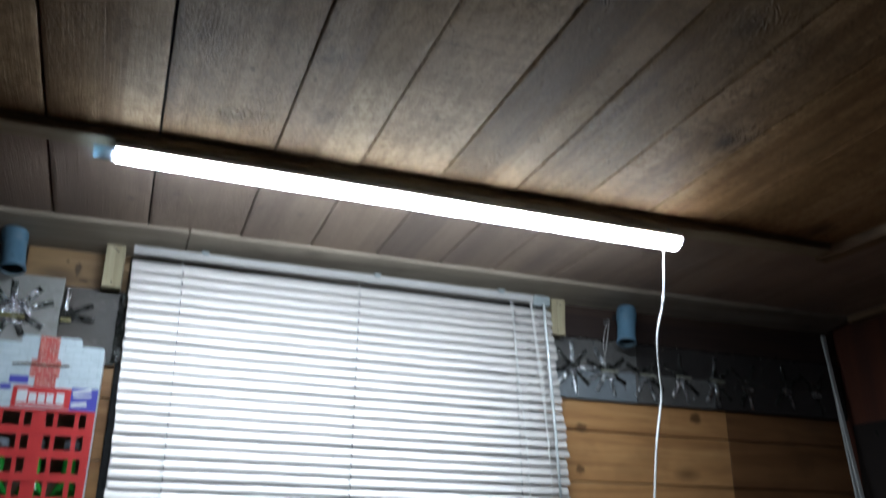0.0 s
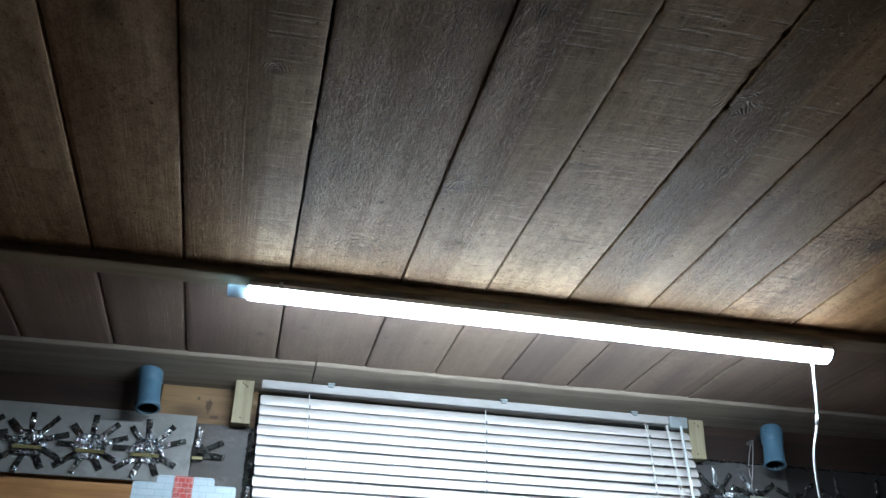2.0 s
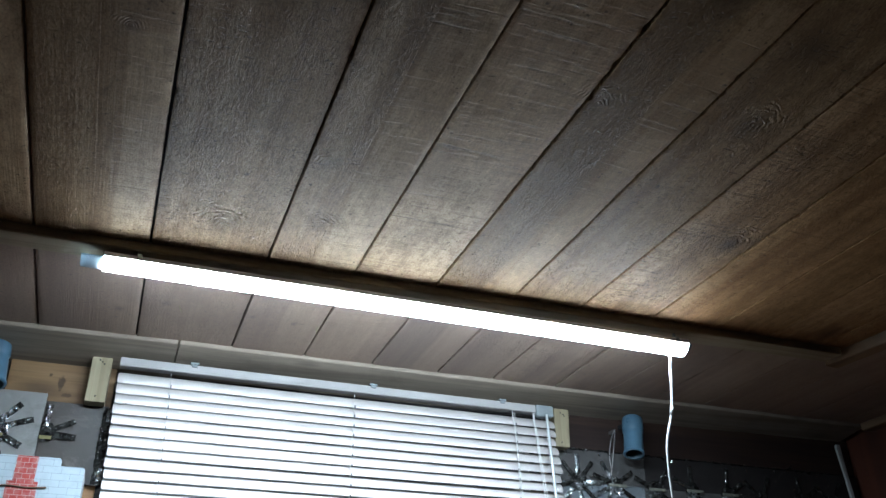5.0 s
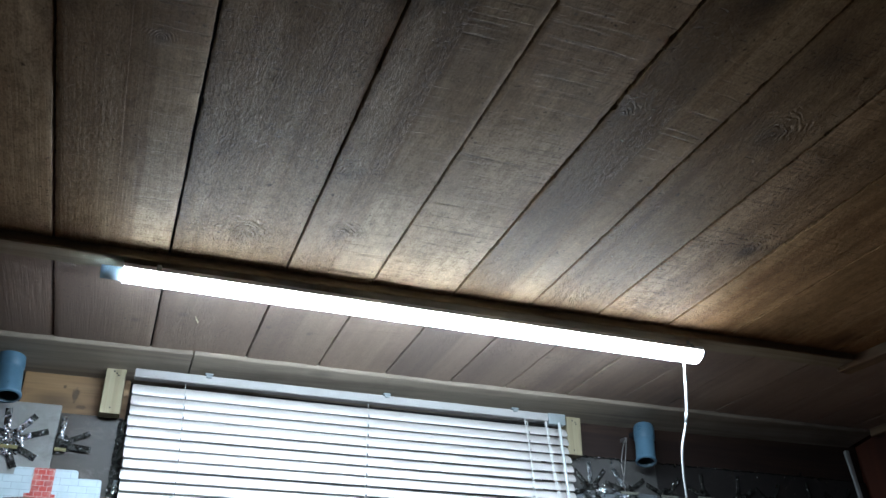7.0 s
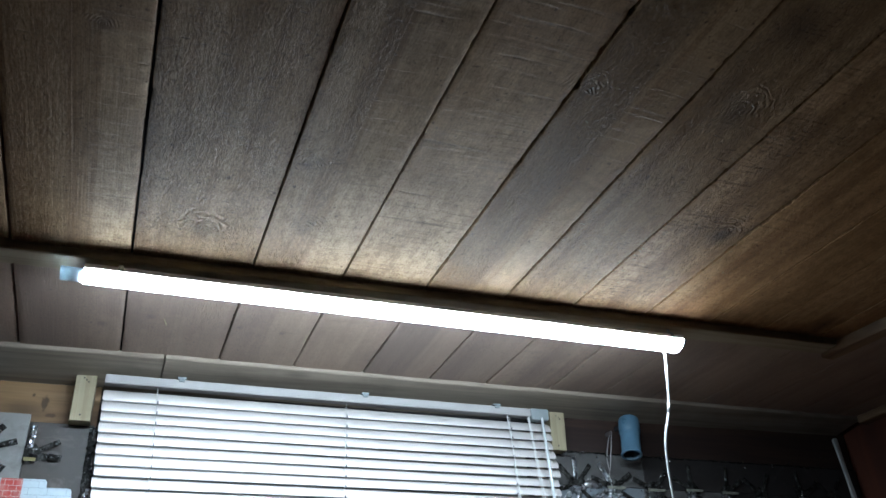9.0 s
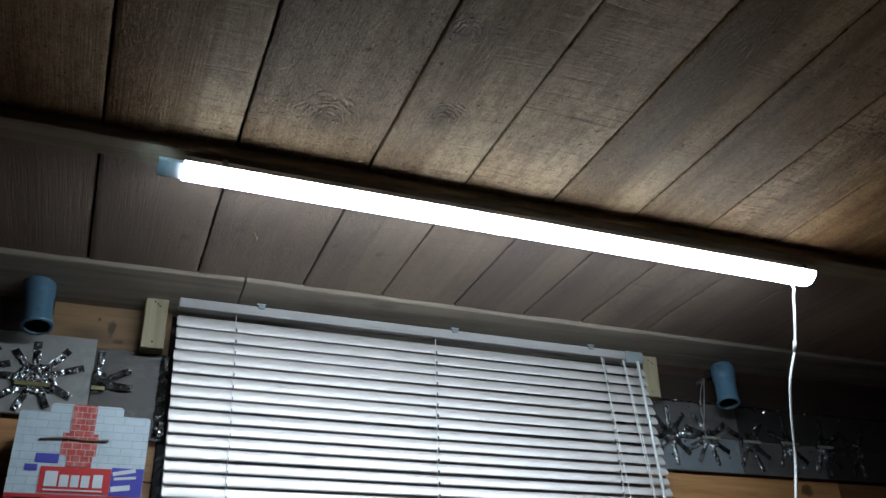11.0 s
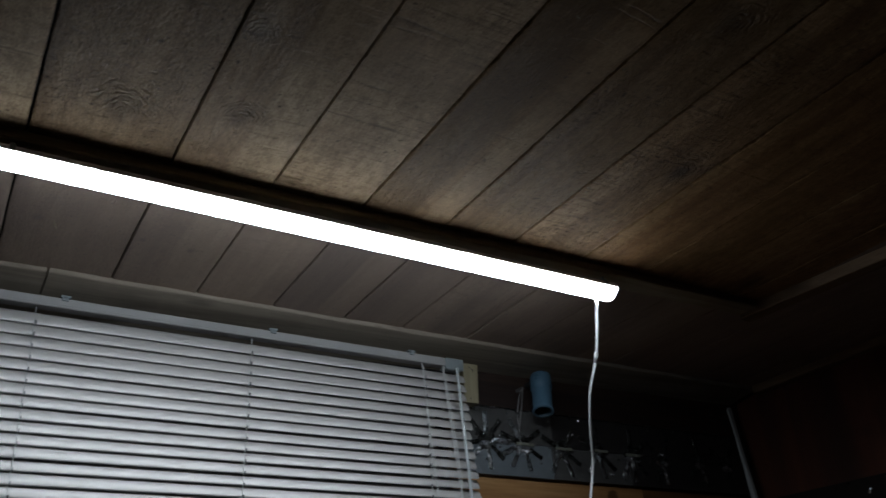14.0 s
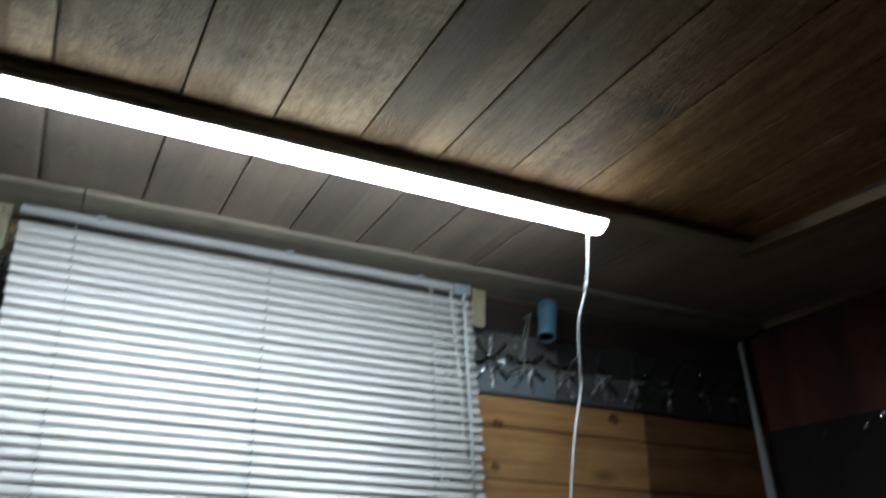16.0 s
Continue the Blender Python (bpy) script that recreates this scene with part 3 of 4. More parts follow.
def ceiling_board(name, material, p, q, width, thick, label, side=1, rng_seed=1, wave=0.0012, back=0.0):
    """A board fixed flat under the ceiling from p to q (x, y); its width lies to the left (side 1) or right (-1) of that line."""
    bm = bmesh.new()
    d = Vector((q[0] - p[0], q[1] - p[1]))
    n = max(2, int(d.length / 0.04))
    d.normalize()
    w = Vector((-d.y, d.x)) * side * width
    rows = []
    for i in range(n + 1):
        s = i / n
        x, y = p[0] + (q[0] - p[0]) * s, p[1] + (q[1] - p[1]) * s
        e = wave * noise.noise((x * 9 + rng_seed, y * 9, 3))
        a = Vector((x, y)) + w.normalized() * e
        b = Vector((x, y)) + w + w.normalized() * wave * noise.noise((x * 7, y * 7 + rng_seed, 8))
        za, zb = ceiling_z(*a), ceiling_z(*b)
        t = thick + wave * 0.6 * noise.noise((x * 6, y * 6, rng_seed))
        bv = 0.002
        prof = [(a, za + 0.003), (a, za - t + bv), (a + w.normalized() * bv, za - t), (b - w.normalized() * bv, zb - t - back), (b, zb - t - back + bv), (b, zb + 0.003)]
        rows.append([bm.verts.new((v.x, v.y, z)) for v, z in prof])
    for r0, r1 in zip(rows, rows[1:]):
        for k in range(5):
            bm.faces.new((r0[k], r1[k], r1[k + 1], r0[k + 1]))
    bm.faces.new(rows[0])
    bm.faces.new(rows[-1][::-1])
    bmesh.ops.recalc_face_normals(bm, faces=bm.faces)
    return tagged(part(name, bm, material), label, "ceiling batten", kind="structure")


def joint_fibres():
    """Torn wood fibres that stand out from the ragged board edges."""
    rng = random.Random(41)
    bm = bmesh.new()
    for joint, y0, y1, n in ((0.5752, 0.72, 1.38, 46), (0.735, 0.75, 1.40, 24), (0.885, 0.72, 1.36, 44), (0.4188, 0.85, 1.40, 14), (1.047, 0.9, 1.35, 12), (0.263, 0.8, 1.40, 10)):
        for k in range(n):
            x, y = joint + rng.choice((-1, 1, 1)) * rng.uniform(0.001, 0.012 if rng.random() < 0.7 else 0.05), rng.uniform(y0, y1)
            a, ln, w = rng.uniform(-0.9, 0.9), rng.uniform(0.003, 0.010), rng.uniform(0.00025, 0.0006)
            dx, dy = math.cos(a) * ln, math.sin(a) * ln
            z = ceiling_z(x, y)
            px, py = -math.sin(a) * w, math.cos(a) * w
            lift = rng.uniform(0.0008, 0.0030)
            base = [bm.verts.new((x + px, y + py, z + 0.0015)), bm.verts.new((x - px, y - py, z + 0.0015)), bm.verts.new((x, y, z - 0.0006))]
            tip = bm.verts.new((x + dx, y + dy, z - lift))
            for i in range(3):
                bm.faces.new((base[i], base[(i + 1) % 3], tip))
    bmesh.ops.recalc_face_normals(bm, faces=bm.faces)
    tagged(part("joint_fibres", bm, M_BLOCK), "pale torn wood fibres along the ceiling joints", "wood fibres", kind="stuff")


joint_fibres()

# batten behind the lamp, batten along the right-hand side, boards along the walls
ceiling_board("trim_batten", M_STRIP, (-2.05, 1.467), (1.545, 1.467), 0.050, 0.016, "rough pale wooden batten under the ceiling behind the lamp", 1, 2)
ceiling_board("trim_batten_side", M_STRIP_Y, (1.547, 1.518), (1.599, 1.115), 0.04, 0.024, "pale wooden batten along the ceiling near the side wall", 1, 3)
ceiling_board("trim_batten_side_rear", M_STRIP_Y, (1.6025, 1.1125), (1.66, -0.6), 0.04, 0.022, "brown wooden batten continuing along the ceiling", 1, 4)
ceiling_board("trim_board_window", M_EDGE, (-2.05, 1.880), (0.155, 1.872), 0.14, 0.0095, "grey-brown board under the ceiling along the window wall", 1, 5, 0.002, 0.022)
ceiling_board("trim_board_window_two", M_EDGE, (0.159, 1.870), (2.05, 1.905), 0.14, 0.0095, "grey-brown board under the ceiling over the blind", 1, 6, 0.002, 0.022)
ceiling_board("trim_board_side", M_STRIP_Y, (2.035, 1.90), (2.09, 0.2), 0.12, 0.02, "brown board under the ceiling along the side wall", 1, 7)


# ---- walls and floor ----
def build_walls():
    wn = part("wall_north", box(WEST_X - 0.1, 0.06, WALL_Y + 0.018, WALL_Y + 0.1, 0, 2.2), M_DARK)
    tagged(wn, "boarded wall with a window behind a blind", "wall", kind="structure")
    # over the window the near-black core stands for a recess in shade
    for x0, x1, z0, z1 in ((0.06, 1.05, 2.1, 2.2), (0.06, 1.05, 0, 1.1), (1.05, EAST_X + 0.1, 0, 2.2)):
        part("wall_core", box(x0, x1, WALL_Y + 0.018, WALL_Y + 0.1, z0, z1), M_DARK, wn)
    # horizontal boards, each a piece of its own
    rng = random.Random(3)
    zs = [1.735 + 0.127 * k for k in range(-13, 4)]
    for k, z0 in enumerate(zs):
        z1 = z0 + 0.127
        if z1 > 2.1:
            z1 = 2.085 if z0 < 2.1 else 2.225
        if z0 > 2.1:
            z0 = 2.085
        # boards past x 1.64 are browner: fading light painted as colour
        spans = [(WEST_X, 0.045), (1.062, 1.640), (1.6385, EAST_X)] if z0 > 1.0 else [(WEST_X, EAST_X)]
        # top row: both outer spans get the dark pine, a painted shadow
        if z0 > 2.08:
            spans = [(WEST_X, -0.164), (-0.163, 0.046), (1.063, EAST_X)]
        for x0, x1 in spans:
            mt = M_SHADE_DARK if z0 > 2.08 and (x0 > 1.0 or x0 < -0.5) else M_SHADE_BROWN if x0 > 1.6 else M_PLY if z0 > 2.08 else M_PINE
            o = rng.uniform(-0.001, 0.0015)
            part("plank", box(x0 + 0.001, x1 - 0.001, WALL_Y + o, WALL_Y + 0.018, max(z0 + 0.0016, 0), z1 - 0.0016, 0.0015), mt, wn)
    we = part("wall_east", box(EAST_X + 0.018, EAST_X + 0.1, SOUTH_Y, WALL_Y + 0.1, 0, 2.25), M_DARK)
    tagged(we, "dark red-brown panelled side wall", "wall", kind="structure")
    for y0, y1 in ((SOUTH_Y, -0.49), (-0.487, 0.73), (0.733, WALL_Y)):
        part("panel", box(EAST_X + rng.uniform(-0.001, 0.001), EAST_X + 0.018, y0, y1, 0.01, 2.25, 0.001), M_RED, we)
    tagged(part("wall_west", box(WEST_X - 0.1, WEST_X, SOUTH_Y - 0.1, WALL_Y + 0.1, 0, 2.35), M_PLAINWALL), "plain dark brown boarded wall", "wall", kind="structure")
    tagged(part("wall_south", box(WEST_X - 0.1, EAST_X + 0.1, SOUTH_Y - 0.1, SOUTH_Y, 0, 2.4), M_PLAINWALL), "plain dark brown boarded wall", "wall", kind="structure")
    tagged(part("floor", box(WEST_X - 0.1, EAST_X + 0.1, SOUTH_Y - 0.1, WALL_Y + 0.1, -0.1, 0), M_FLOOR), "worn dark concrete floor", "floor", kind="structure")


def build_window():
    w = empty("window_1", 0.555, WALL_Y + 0.07, 1.1)
    tagged(w, "white-framed window with dark night outside", "window", kind="structure")
    bm = bmesh.new()
    for a in ((0.06, 1.05, 1.1, 1.15), (0.06, 1.05, 2.05, 2.1), (0.06, 0.11, 1.15, 2.05), (1.0, 1.05, 1.15, 2.05), (0.535, 0.575, 1.15, 2.05)):
        add_box(bm, a[0], a[1], WALL_Y + 0.045, WALL_Y + 0.095, a[2], a[3], 0.003)
    part("window_frame", bm, M_FRAME, w)
    for x0, x1 in ((0.11, 0.535), (0.575, 1.0)):
        part("pane", box(x0, x1, WALL_Y + 0.066, WALL_Y + 0.070, 1.15, 2.05), M_GLASS, w).visible_shadow = False
    part("window_sill", box(0.03, 1.08, WALL_Y - 0.02, WALL_Y + 0.045, 1.08, 1.1, 0.003), M_FRAME, w)


build_walls()
build_window()


# ---- LED batten lamp ----
def build_lamp():
    lamp = empty("led_batten_lamp", 0.58, 1.5, 2.22)
    tagged(lamp, "slim switched-on white LED batten lamp fixed under a wooden batten", "ceiling lamp")

    def turned(x, y, z):
        """The tube has twisted in its clips: its far side hangs lower towards the flex end."""
        a = radians(LAMP_TWIST[0] + (LAMP_TWIST[1] - LAMP_TWIST[0]) * x / 1.15)
        dy, dz = y - 1.4785, z - 2.2045
        drop = LAMP_DROP[0] + (LAMP_DROP[1] - LAMP_DROP[0]) * x / 1.15
        return x - (x - 0.35) * 1.6 * drop, 1.4785 - 2.05 * drop + dy * math.cos(a) + dz * math.sin(a), 2.2010 - drop + 0.0040 - 0.0062 * x - dy * math.sin(a) + dz * math.cos(a) + 0.0103 * (x - 0.58)

    def profile_bar(x0, x1, prof, ends=True):
        bm = bmesh.new()
        n = len(prof)
        steps = max(1, int((x1 - x0) / 0.06))
        rings = [[bm.verts.new(turned(x0 + (x1 - x0) * k / steps, y, z)) for y, z in prof] for k in range(steps + 1)]
        for a, b in zip(rings, rings[1:]):
            for i in range(n):
                f = bm.faces.new((a[i], b[i], b[(i + 1) % n], a[(i + 1) % n]))
                f.smooth = n > 8 and i < n - 2
        if ends:
            bm.faces.new(rings[0])
            bm.faces.new(rings[-1][::-1])
        bmesh.ops.recalc_face_normals(bm, faces=bm.faces)
        return bm

    def segment(half, sag, z, y=1.5055, n=14):
        rad = (half * half + sag * sag) / (2 * sag)
        top = math.asin(half / rad)
        return [(y + rad * math.sin(a), z + rad - sag - rad * math.cos(a)) for a in [top - 2 * top * k / n for k in range(n + 1)]]

    part("diffuser", profile_bar(0.001, 1.145, segment(0.0228, 0.0135, 2.2045), False), M_LED, lamp, "glowing white shallow curved diffuser")
    part("housing", profile_bar(0.0, 1.146, [(1.4825, 2.2048), (1.5285, 2.2048), (1.5285, 2.2130), (1.523, 2.2155), (1.488, 2.2155), (1.4825, 2.2130)]), M_HOUSING, lamp)
    for xa, xb in ((1.1445, 1.1465),):
        part("end_plate", profile_bar(xa, xb, segment(0.0230, 0.0137, 2.2046)), M_HOUSING, lamp, "white end plate")
    part("end_cap", profile_bar(-0.034, 0.0006, segment(0.0226, 0.0105, 2.2040)), M_CAP, lamp, "translucent grey end cap")
    part("end_cap", profile_bar(1.1468, 1.152, segment(0.023, 0.0085, 2.2035)), M_CAP, lamp, "translucent grey end cap")
    for x in (0.055, 1.118):
        bm = bmesh.new()
        add_box(bm, x - 0.004, x + 0.004, 1.4806, 1.4823, 2.2060, 2.2165, 0.0004)
        add_box(bm, x - 0.004, x + 0.004, 1.5287, 1.5304, 2.2040, 2.2165, 0.0004)
        add_box(bm, x - 0.004, x + 0.004, 1.4823, 1.5287, 2.2157, 2.2168)
        for v in bm.verts:
            v.co = turned(*v.co)
        hang = turned(x, 1.492, 2.2160)
        add_box(bm, hang[0] - 0.0025, hang[0] + 0.0025, hang[1] - 0.0015, hang[1] + 0.0015, hang[2], ceiling_z(x, hang[1]) - (0.0 if hang[1] < 1.466 else 0.0165))
        part("clip", bm, M_CLIP, lamp, "small clear mounting clip")
    pts = [turned(1.122, 1.526, 2.204), turned(1.123, 1.528, 2.190), (1.124, 1.526, 2.163), (1.134, 1.544, 2.129), (1.147, 1.571, 2.085), (1.150, 1.603, 2.030), (1.167, 1.634, 1.985),
           (1.192, 1.668, 1.940), (1.211, 1.695, 1.900), (1.203, 1.715, 1.80), (1.207, 1.745, 1.680), (1.212, 1.78, 1.50), (1.22, 1.83, 1.20), (1.23, 1.9, 0.80), (1.24, 1.95, 0.3), (1.24, 1.95, 0.006)]
    part("flex", tube(smooth_path(pts, 6), 0.0025, 10), M_FLEX, lamp, "white hanging power flex")
    part("flex_joint", tube([(1.1445, 1.5655, 2.094), (1.1485, 1.576, 2.077)], 0.0036, 12), M_TAPEBAND, lamp, "grey band round the flex")


build_lamp()


# ---- venetian blind ----
def build_blind():
    top = 2.1525
    blind = empty("venetian_blind", 0.55, 1.932, 2.17)
    tagged(blind, "closed white venetian blind with narrow curved slats and cords", "window blind")
    bm = bmesh.new()
    add_box(bm, 0.049, 1.010, 1.9205, 1.9455, 2.163, 2.182, 0.002)
    add_box(bm, 0.049, 1.010, 1.9195, 1.9204, 2.1675, 2.1695)
    rail = part("headrail", bm, M_RAIL, blind)
    part("end_bracket", box(1.0105, 1.058, 1.919, 1.947, 2.156, 2.184, 0.003), M_CLIP, rail, "clear plastic cord-lock bracket")
    for x in (0.198, 0.596, 0.921):
        bm = bmesh.new()
        add_box(bm, x - 0.009, x + 0.009, 1.917, 1.948, 2.1822, 2.187, 0.001)
        add_box(bm, x - 0.006, x + 0.006, 1.917, 1.9203, 2.176, 2.1822, 0.001)
        part("hanger_clip", bm, M_CLIP, rail, "small clear hanger clip")
    # slat: curved strip, lower edge towards the room
    bm = bmesh.new()
    n, half = 8, 0.0127
    rng = random.Random(11)
    cols = []
    xs = [-0.5, -0.4985, -0.496] + [-0.48 + 0.96 * k / 12 for k in range(13)] + [0.496, 0.4985, 0.5]
    for x in xs:
        inset = 0.004 if abs(x) == 0.5 else 0.0015 if abs(x) > 0.498 else 0.0
        col = []
        tilt = radians(74.5 - 15 * (x + 0.5) ** 1.35)
        for k in range(n + 1):
            u = (k / n * 2 - 1) * (half - inset)
            h = 0.0019 * (1 - (u / half) ** 2)
            # u runs from the lower front edge to the upper back edge
            yy = u * math.cos(tilt) - h * math.sin(tilt)
            zz = u * math.sin(tilt) + h * math.cos(tilt)
            col.append(bm.verts.new((x, yy, zz + 0.0003 * noise.noise((x * 4, k, 1)))))
        cols.append(col)
    for a, b in zip(cols, cols[1:]):
        for k in range(n):
            bm.faces.new((a[k], b[k], b[k + 1], a[k + 1])).smooth = True
    bm.normal_update()
    bmesh.ops.solidify(bm, geom=bm.faces[:], thickness=0.0003)
    me = bpy.data.meshes.new("slat")
    bm.to_mesh(me)
    bm.free()
    me.materials.append(M_BLIND)
    pitch = 0.0217
    for i in range(44):
        z = top - 0.0115 - pitch * i
        dz = top - z
        x0, x1 = 0.049 + min(0.03 * dz, 0.012), 1.063 + min(0.10 * dz, 0.034)
        x0 += rng.uniform(-0.0012, 0.0012)
        x1 += rng.uniform(-0.0035, 0.0035)
        ob = new("slat", me)
        ob.parent = blind
        ob.matrix_parent_inverse = blind.matrix_basis.inverted()
        ob.matrix_basis = pose((x0 + x1) / 2, 1.934 + rng.uniform(-0.0008, 0.0008), z + rng.uniform(-0.0004, 0.0004), rng.uniform(-0.7, 0.7), rng.uniform(-0.06, 0.06), rng.uniform(-0.1, 0.1)) @ Matrix.Diagonal((x1 - x0, 1, 1, 1))
    zb = top - pitch * 44.4
    part("bottom_rail", box(0.06, 1.075, 1.922, 1.945, zb - 0.012, zb, 0.002), M_RAIL, blind)
    for xa, xb in ((0.153, 0.162), (0.553, 0.551), (0.953, 0.965)):
        part("ladder_cord", tube([(xa, 1.9225, 2.158), (xa + (xb - xa) * 0.8, 1.9225, 1.9), (xb, 1.9225, 1.7), (xb, 1.9225, zb - 0.004)], 0.0008, 6), M_CORD, blind, "thin white ladder cord")
        # black boxes before the slats stand in for their dark cord slots
        bm = bmesh.new()
        for i in range(43):
            z = top - 0.0225 - pitch * i
            x = xa + (xb - xa) * min(1, (top - z) / 0.45)
            add_box(bm, x + 0.0016, x + 0.0040, 1.9222, 1.926, z - 0.0032, z + 0.0032)
        part("ladder_rungs", bm, M_BLACK, blind)
    part("pull_cord", tube(smooth_path([(0.945, 1.919, 2.16), (0.953, 1.917, 2.08), (0.964, 1.917, 1.95), (0.975, 1.917, 1.85), (0.985, 1.917, 1.7), (0.99, 1.917, 1.4)], 4), 0.0012, 6), M_CORD, blind, "white pull cord")
    for o in (0.0, 0.006):
        part("pull_cord", tube(smooth_path([(1.000 + o * 0.4, 1.919, 2.16), (1.010 + o * 0.6, 1.917, 2.06), (1.022 + o, 1.917, 1.95), (1.033 + o * 0.3, 1.917, 1.85), (1.043, 1.917, 1.7), (1.05, 1.917, 1.4)], 4), 0.0011, 6), M_CORD, blind, "white pull cord")
    part("tilt_wand", tube([(1.034, 1.912, 2.158), (1.043, 1.910, 2.0), (1.053, 1.910, 1.85), (1.066, 1.912, 1.62)], 0.0036, 6), M_WAND, blind, "milky plastic tilt wand")


build_blind()


# ---- wooden blocks that carry the blind ----
def wood_block(x0, x1, z0, z1, y0, shear, label):
    bm = box(x0, x1, y0, WALL_Y, z0, z1, 0.0015)
    for v in bm.verts:
        v.co.x += shear * (v.co.z - z1)
    b = part("wood_block", bm, M_BLOCK)
    tagged(b, label, "wood block", "blocks beside the blind")
    rng = random.Random(int(x0 * 100) + 50)
    for dx, dz in ((0.4, 0.90), (0.55, 0.86), (0.62, 0.82), (0.5, 0.12)):
        x, z = x0 + (x1 - x0) * (dx + rng.uniform(-0.05, 0.05)), z0 + (z1 - z0) * dz
        part("screw", lathe([(0.0, -0.0006), (0.0016, -0.0006), (0.0022, 0.001)], 8, Matrix.Translation((x + shear * (z - z1), y0, z)) @ Matrix.Rotation(radians(-90), 4, "X")), M_BLACK, b, "small dark screw head")


wood_block(-0.007, 0.033, 2.092, 2.192, 1.957, 0.0, "pale softwood block screwed to the wall above grey sheet")
wood_block(1.081, 1.122, 2.096, 2.192, 1.957, 0.03, "pale softwood block beside the blind's cord end")


# ---- grey sheets taped to the wall ----
def sheet(x0, x1, z0, z1, y0, y1, material, label):
    return tagged(part("insulation_sheet", box(x0, x1, y0, y1, z0, z1, 0.001), material), label, "wall sheet", "grey sheets on the wall")


sheet(-0.95, -0.079, 1.963, 2.108, 1.987, 1.9985, M_SHEET, "pale grey sheet taped to the wall with foil stars")
sheet(-0.0785, 0.042, 1.931, 2.094, 1.991, 1.9985, M_SHEET3, "dark grey scuffed sheet beside the blind")
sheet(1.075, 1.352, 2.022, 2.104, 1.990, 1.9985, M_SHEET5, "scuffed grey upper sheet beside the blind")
# towards the corner the greys step darker, painting the lamp's fall-off
sheet(1.353, 2.07, 2.022, 2.1035, 1.9903, 1.9985, M_SHEET6, "upper wall sheet, its grey darkened for shade")
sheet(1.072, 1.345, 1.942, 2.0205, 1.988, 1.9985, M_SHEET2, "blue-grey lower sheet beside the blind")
sheet(1.346, 1.598, 1.942, 2.0203, 1.9883, 1.9985, M_SHEET5, "scuffed lower wall sheet, its grey darkened for shade")
sheet(1.600, 2.07, 1.942, 2.0205, 1.9885, 1.9985, M_SHEET6, "lower wall sheet near the corner, near-black for shade")


def tape_strip(cx, cz, ang, r0, r1, w, y, seed):
    """A crumpled strip of tape that lies on a sheet, pointing outwards from a centre."""
    rng = random.Random(seed)
    bm = bmesh.new()
    rows = []
    n = 6
    for i in range(n + 1):
        r = r0 + (r1 - r0) * i / n
        row = []
        for s in (-1, -0.5, 0, 0.5, 1):
            ww = w * 0.5 * s * rng.uniform(0.94, 1.06)
            lift = rng.uniform(0.0004, 0.0022) if abs(s) < 1 and 0 < i < n else rng.uniform(0.0, 0.0006)
            row.append(bm.verts.new((cx + r * math.cos(ang) - ww * math.sin(ang), y - lift, cz + r * math.sin(ang) + ww * math.cos(ang))))
        rows.append(row)
    for a, b in zip(rows, rows[1:]):
        for k in range(4):
            bm.faces.new((a[k], a[k + 1], b[k + 1], b[k]))
    bm.normal_update()
    bmesh.ops.solidify(bm, geom=bm.faces[:], thickness=0.0002)
    return bm


def crumpled_patch(cx, cz, y, rx, rz, seed, lo=-9):
    """A rounded scrap of foil with a crumpled face."""
    rng = random.Random(seed)
    bm = bmesh.new()
    n = 18
    rings = [[bm.verts.new((max(lo, cx + q * rx * rng.uniform(0.8, 1.15) * math.cos(a * math.tau / n)), y - 0.0005 - rng.uniform(0, 0.003), cz + q * rz * rng.uniform(0.8, 1.15) * math.sin(a * math.tau / n))) for a in range(n)] for q in (1.0, 0.72, 0.45, 0.2)]
    mid = bm.verts.new((cx, y - 0.003, cz))
    for a, b in zip(rings, rings[1:]):
        for i in range(n):
            bm.faces.new((a[i], a[(i + 1) % n], b[(i + 1) % n], b[i]))
    for i in range(n):
        bm.faces.new((rings[-1][i], rings[-1][(i + 1) % n], mid))
    return bm


def tape_star(cx, cz, y, arms, seed, silver, label, lo=-9, longer=0.0, foil=None):
    """Strips of tape round a crumpled centre; arms are angles, each with 1 for silver and 0 for black."""
    rng = random.Random(seed)
    s = empty("tape_star", cx, y, cz)
    tagged(s, label, "foil tape", "taped stars on grey sheets")
    part("crumpled_centre", crumpled_patch(cx, cz + 0.003, y, 0.024, 0.019, seed, lo), M_FOIL if silver > 0.3 else M_FOILD, s)
    for k, (deg, bright) in enumerate(arms):
        a = radians(deg + rng.uniform(-4, 4))
        part("tape_strip", tape_strip(cx, cz, a, 0.014, rng.uniform(0.054, 0.064) + longer, rng.uniform(0.0105, 0.013), y - 0.0012 - 0.0002 * k, seed * 31 + k), (foil or M_FOIL) if bright else M_FOILD, s)
    return s


def olive(cx, cz, y, w, parent, material=None):
    part("olive_strip", box(cx - w / 2, cx + w / 2, y - 0.0052, y - 0.0042, cz - 0.0035, cz + 0.0035, 0.0002), material or M_OLIVE, parent, "dull pale tape")


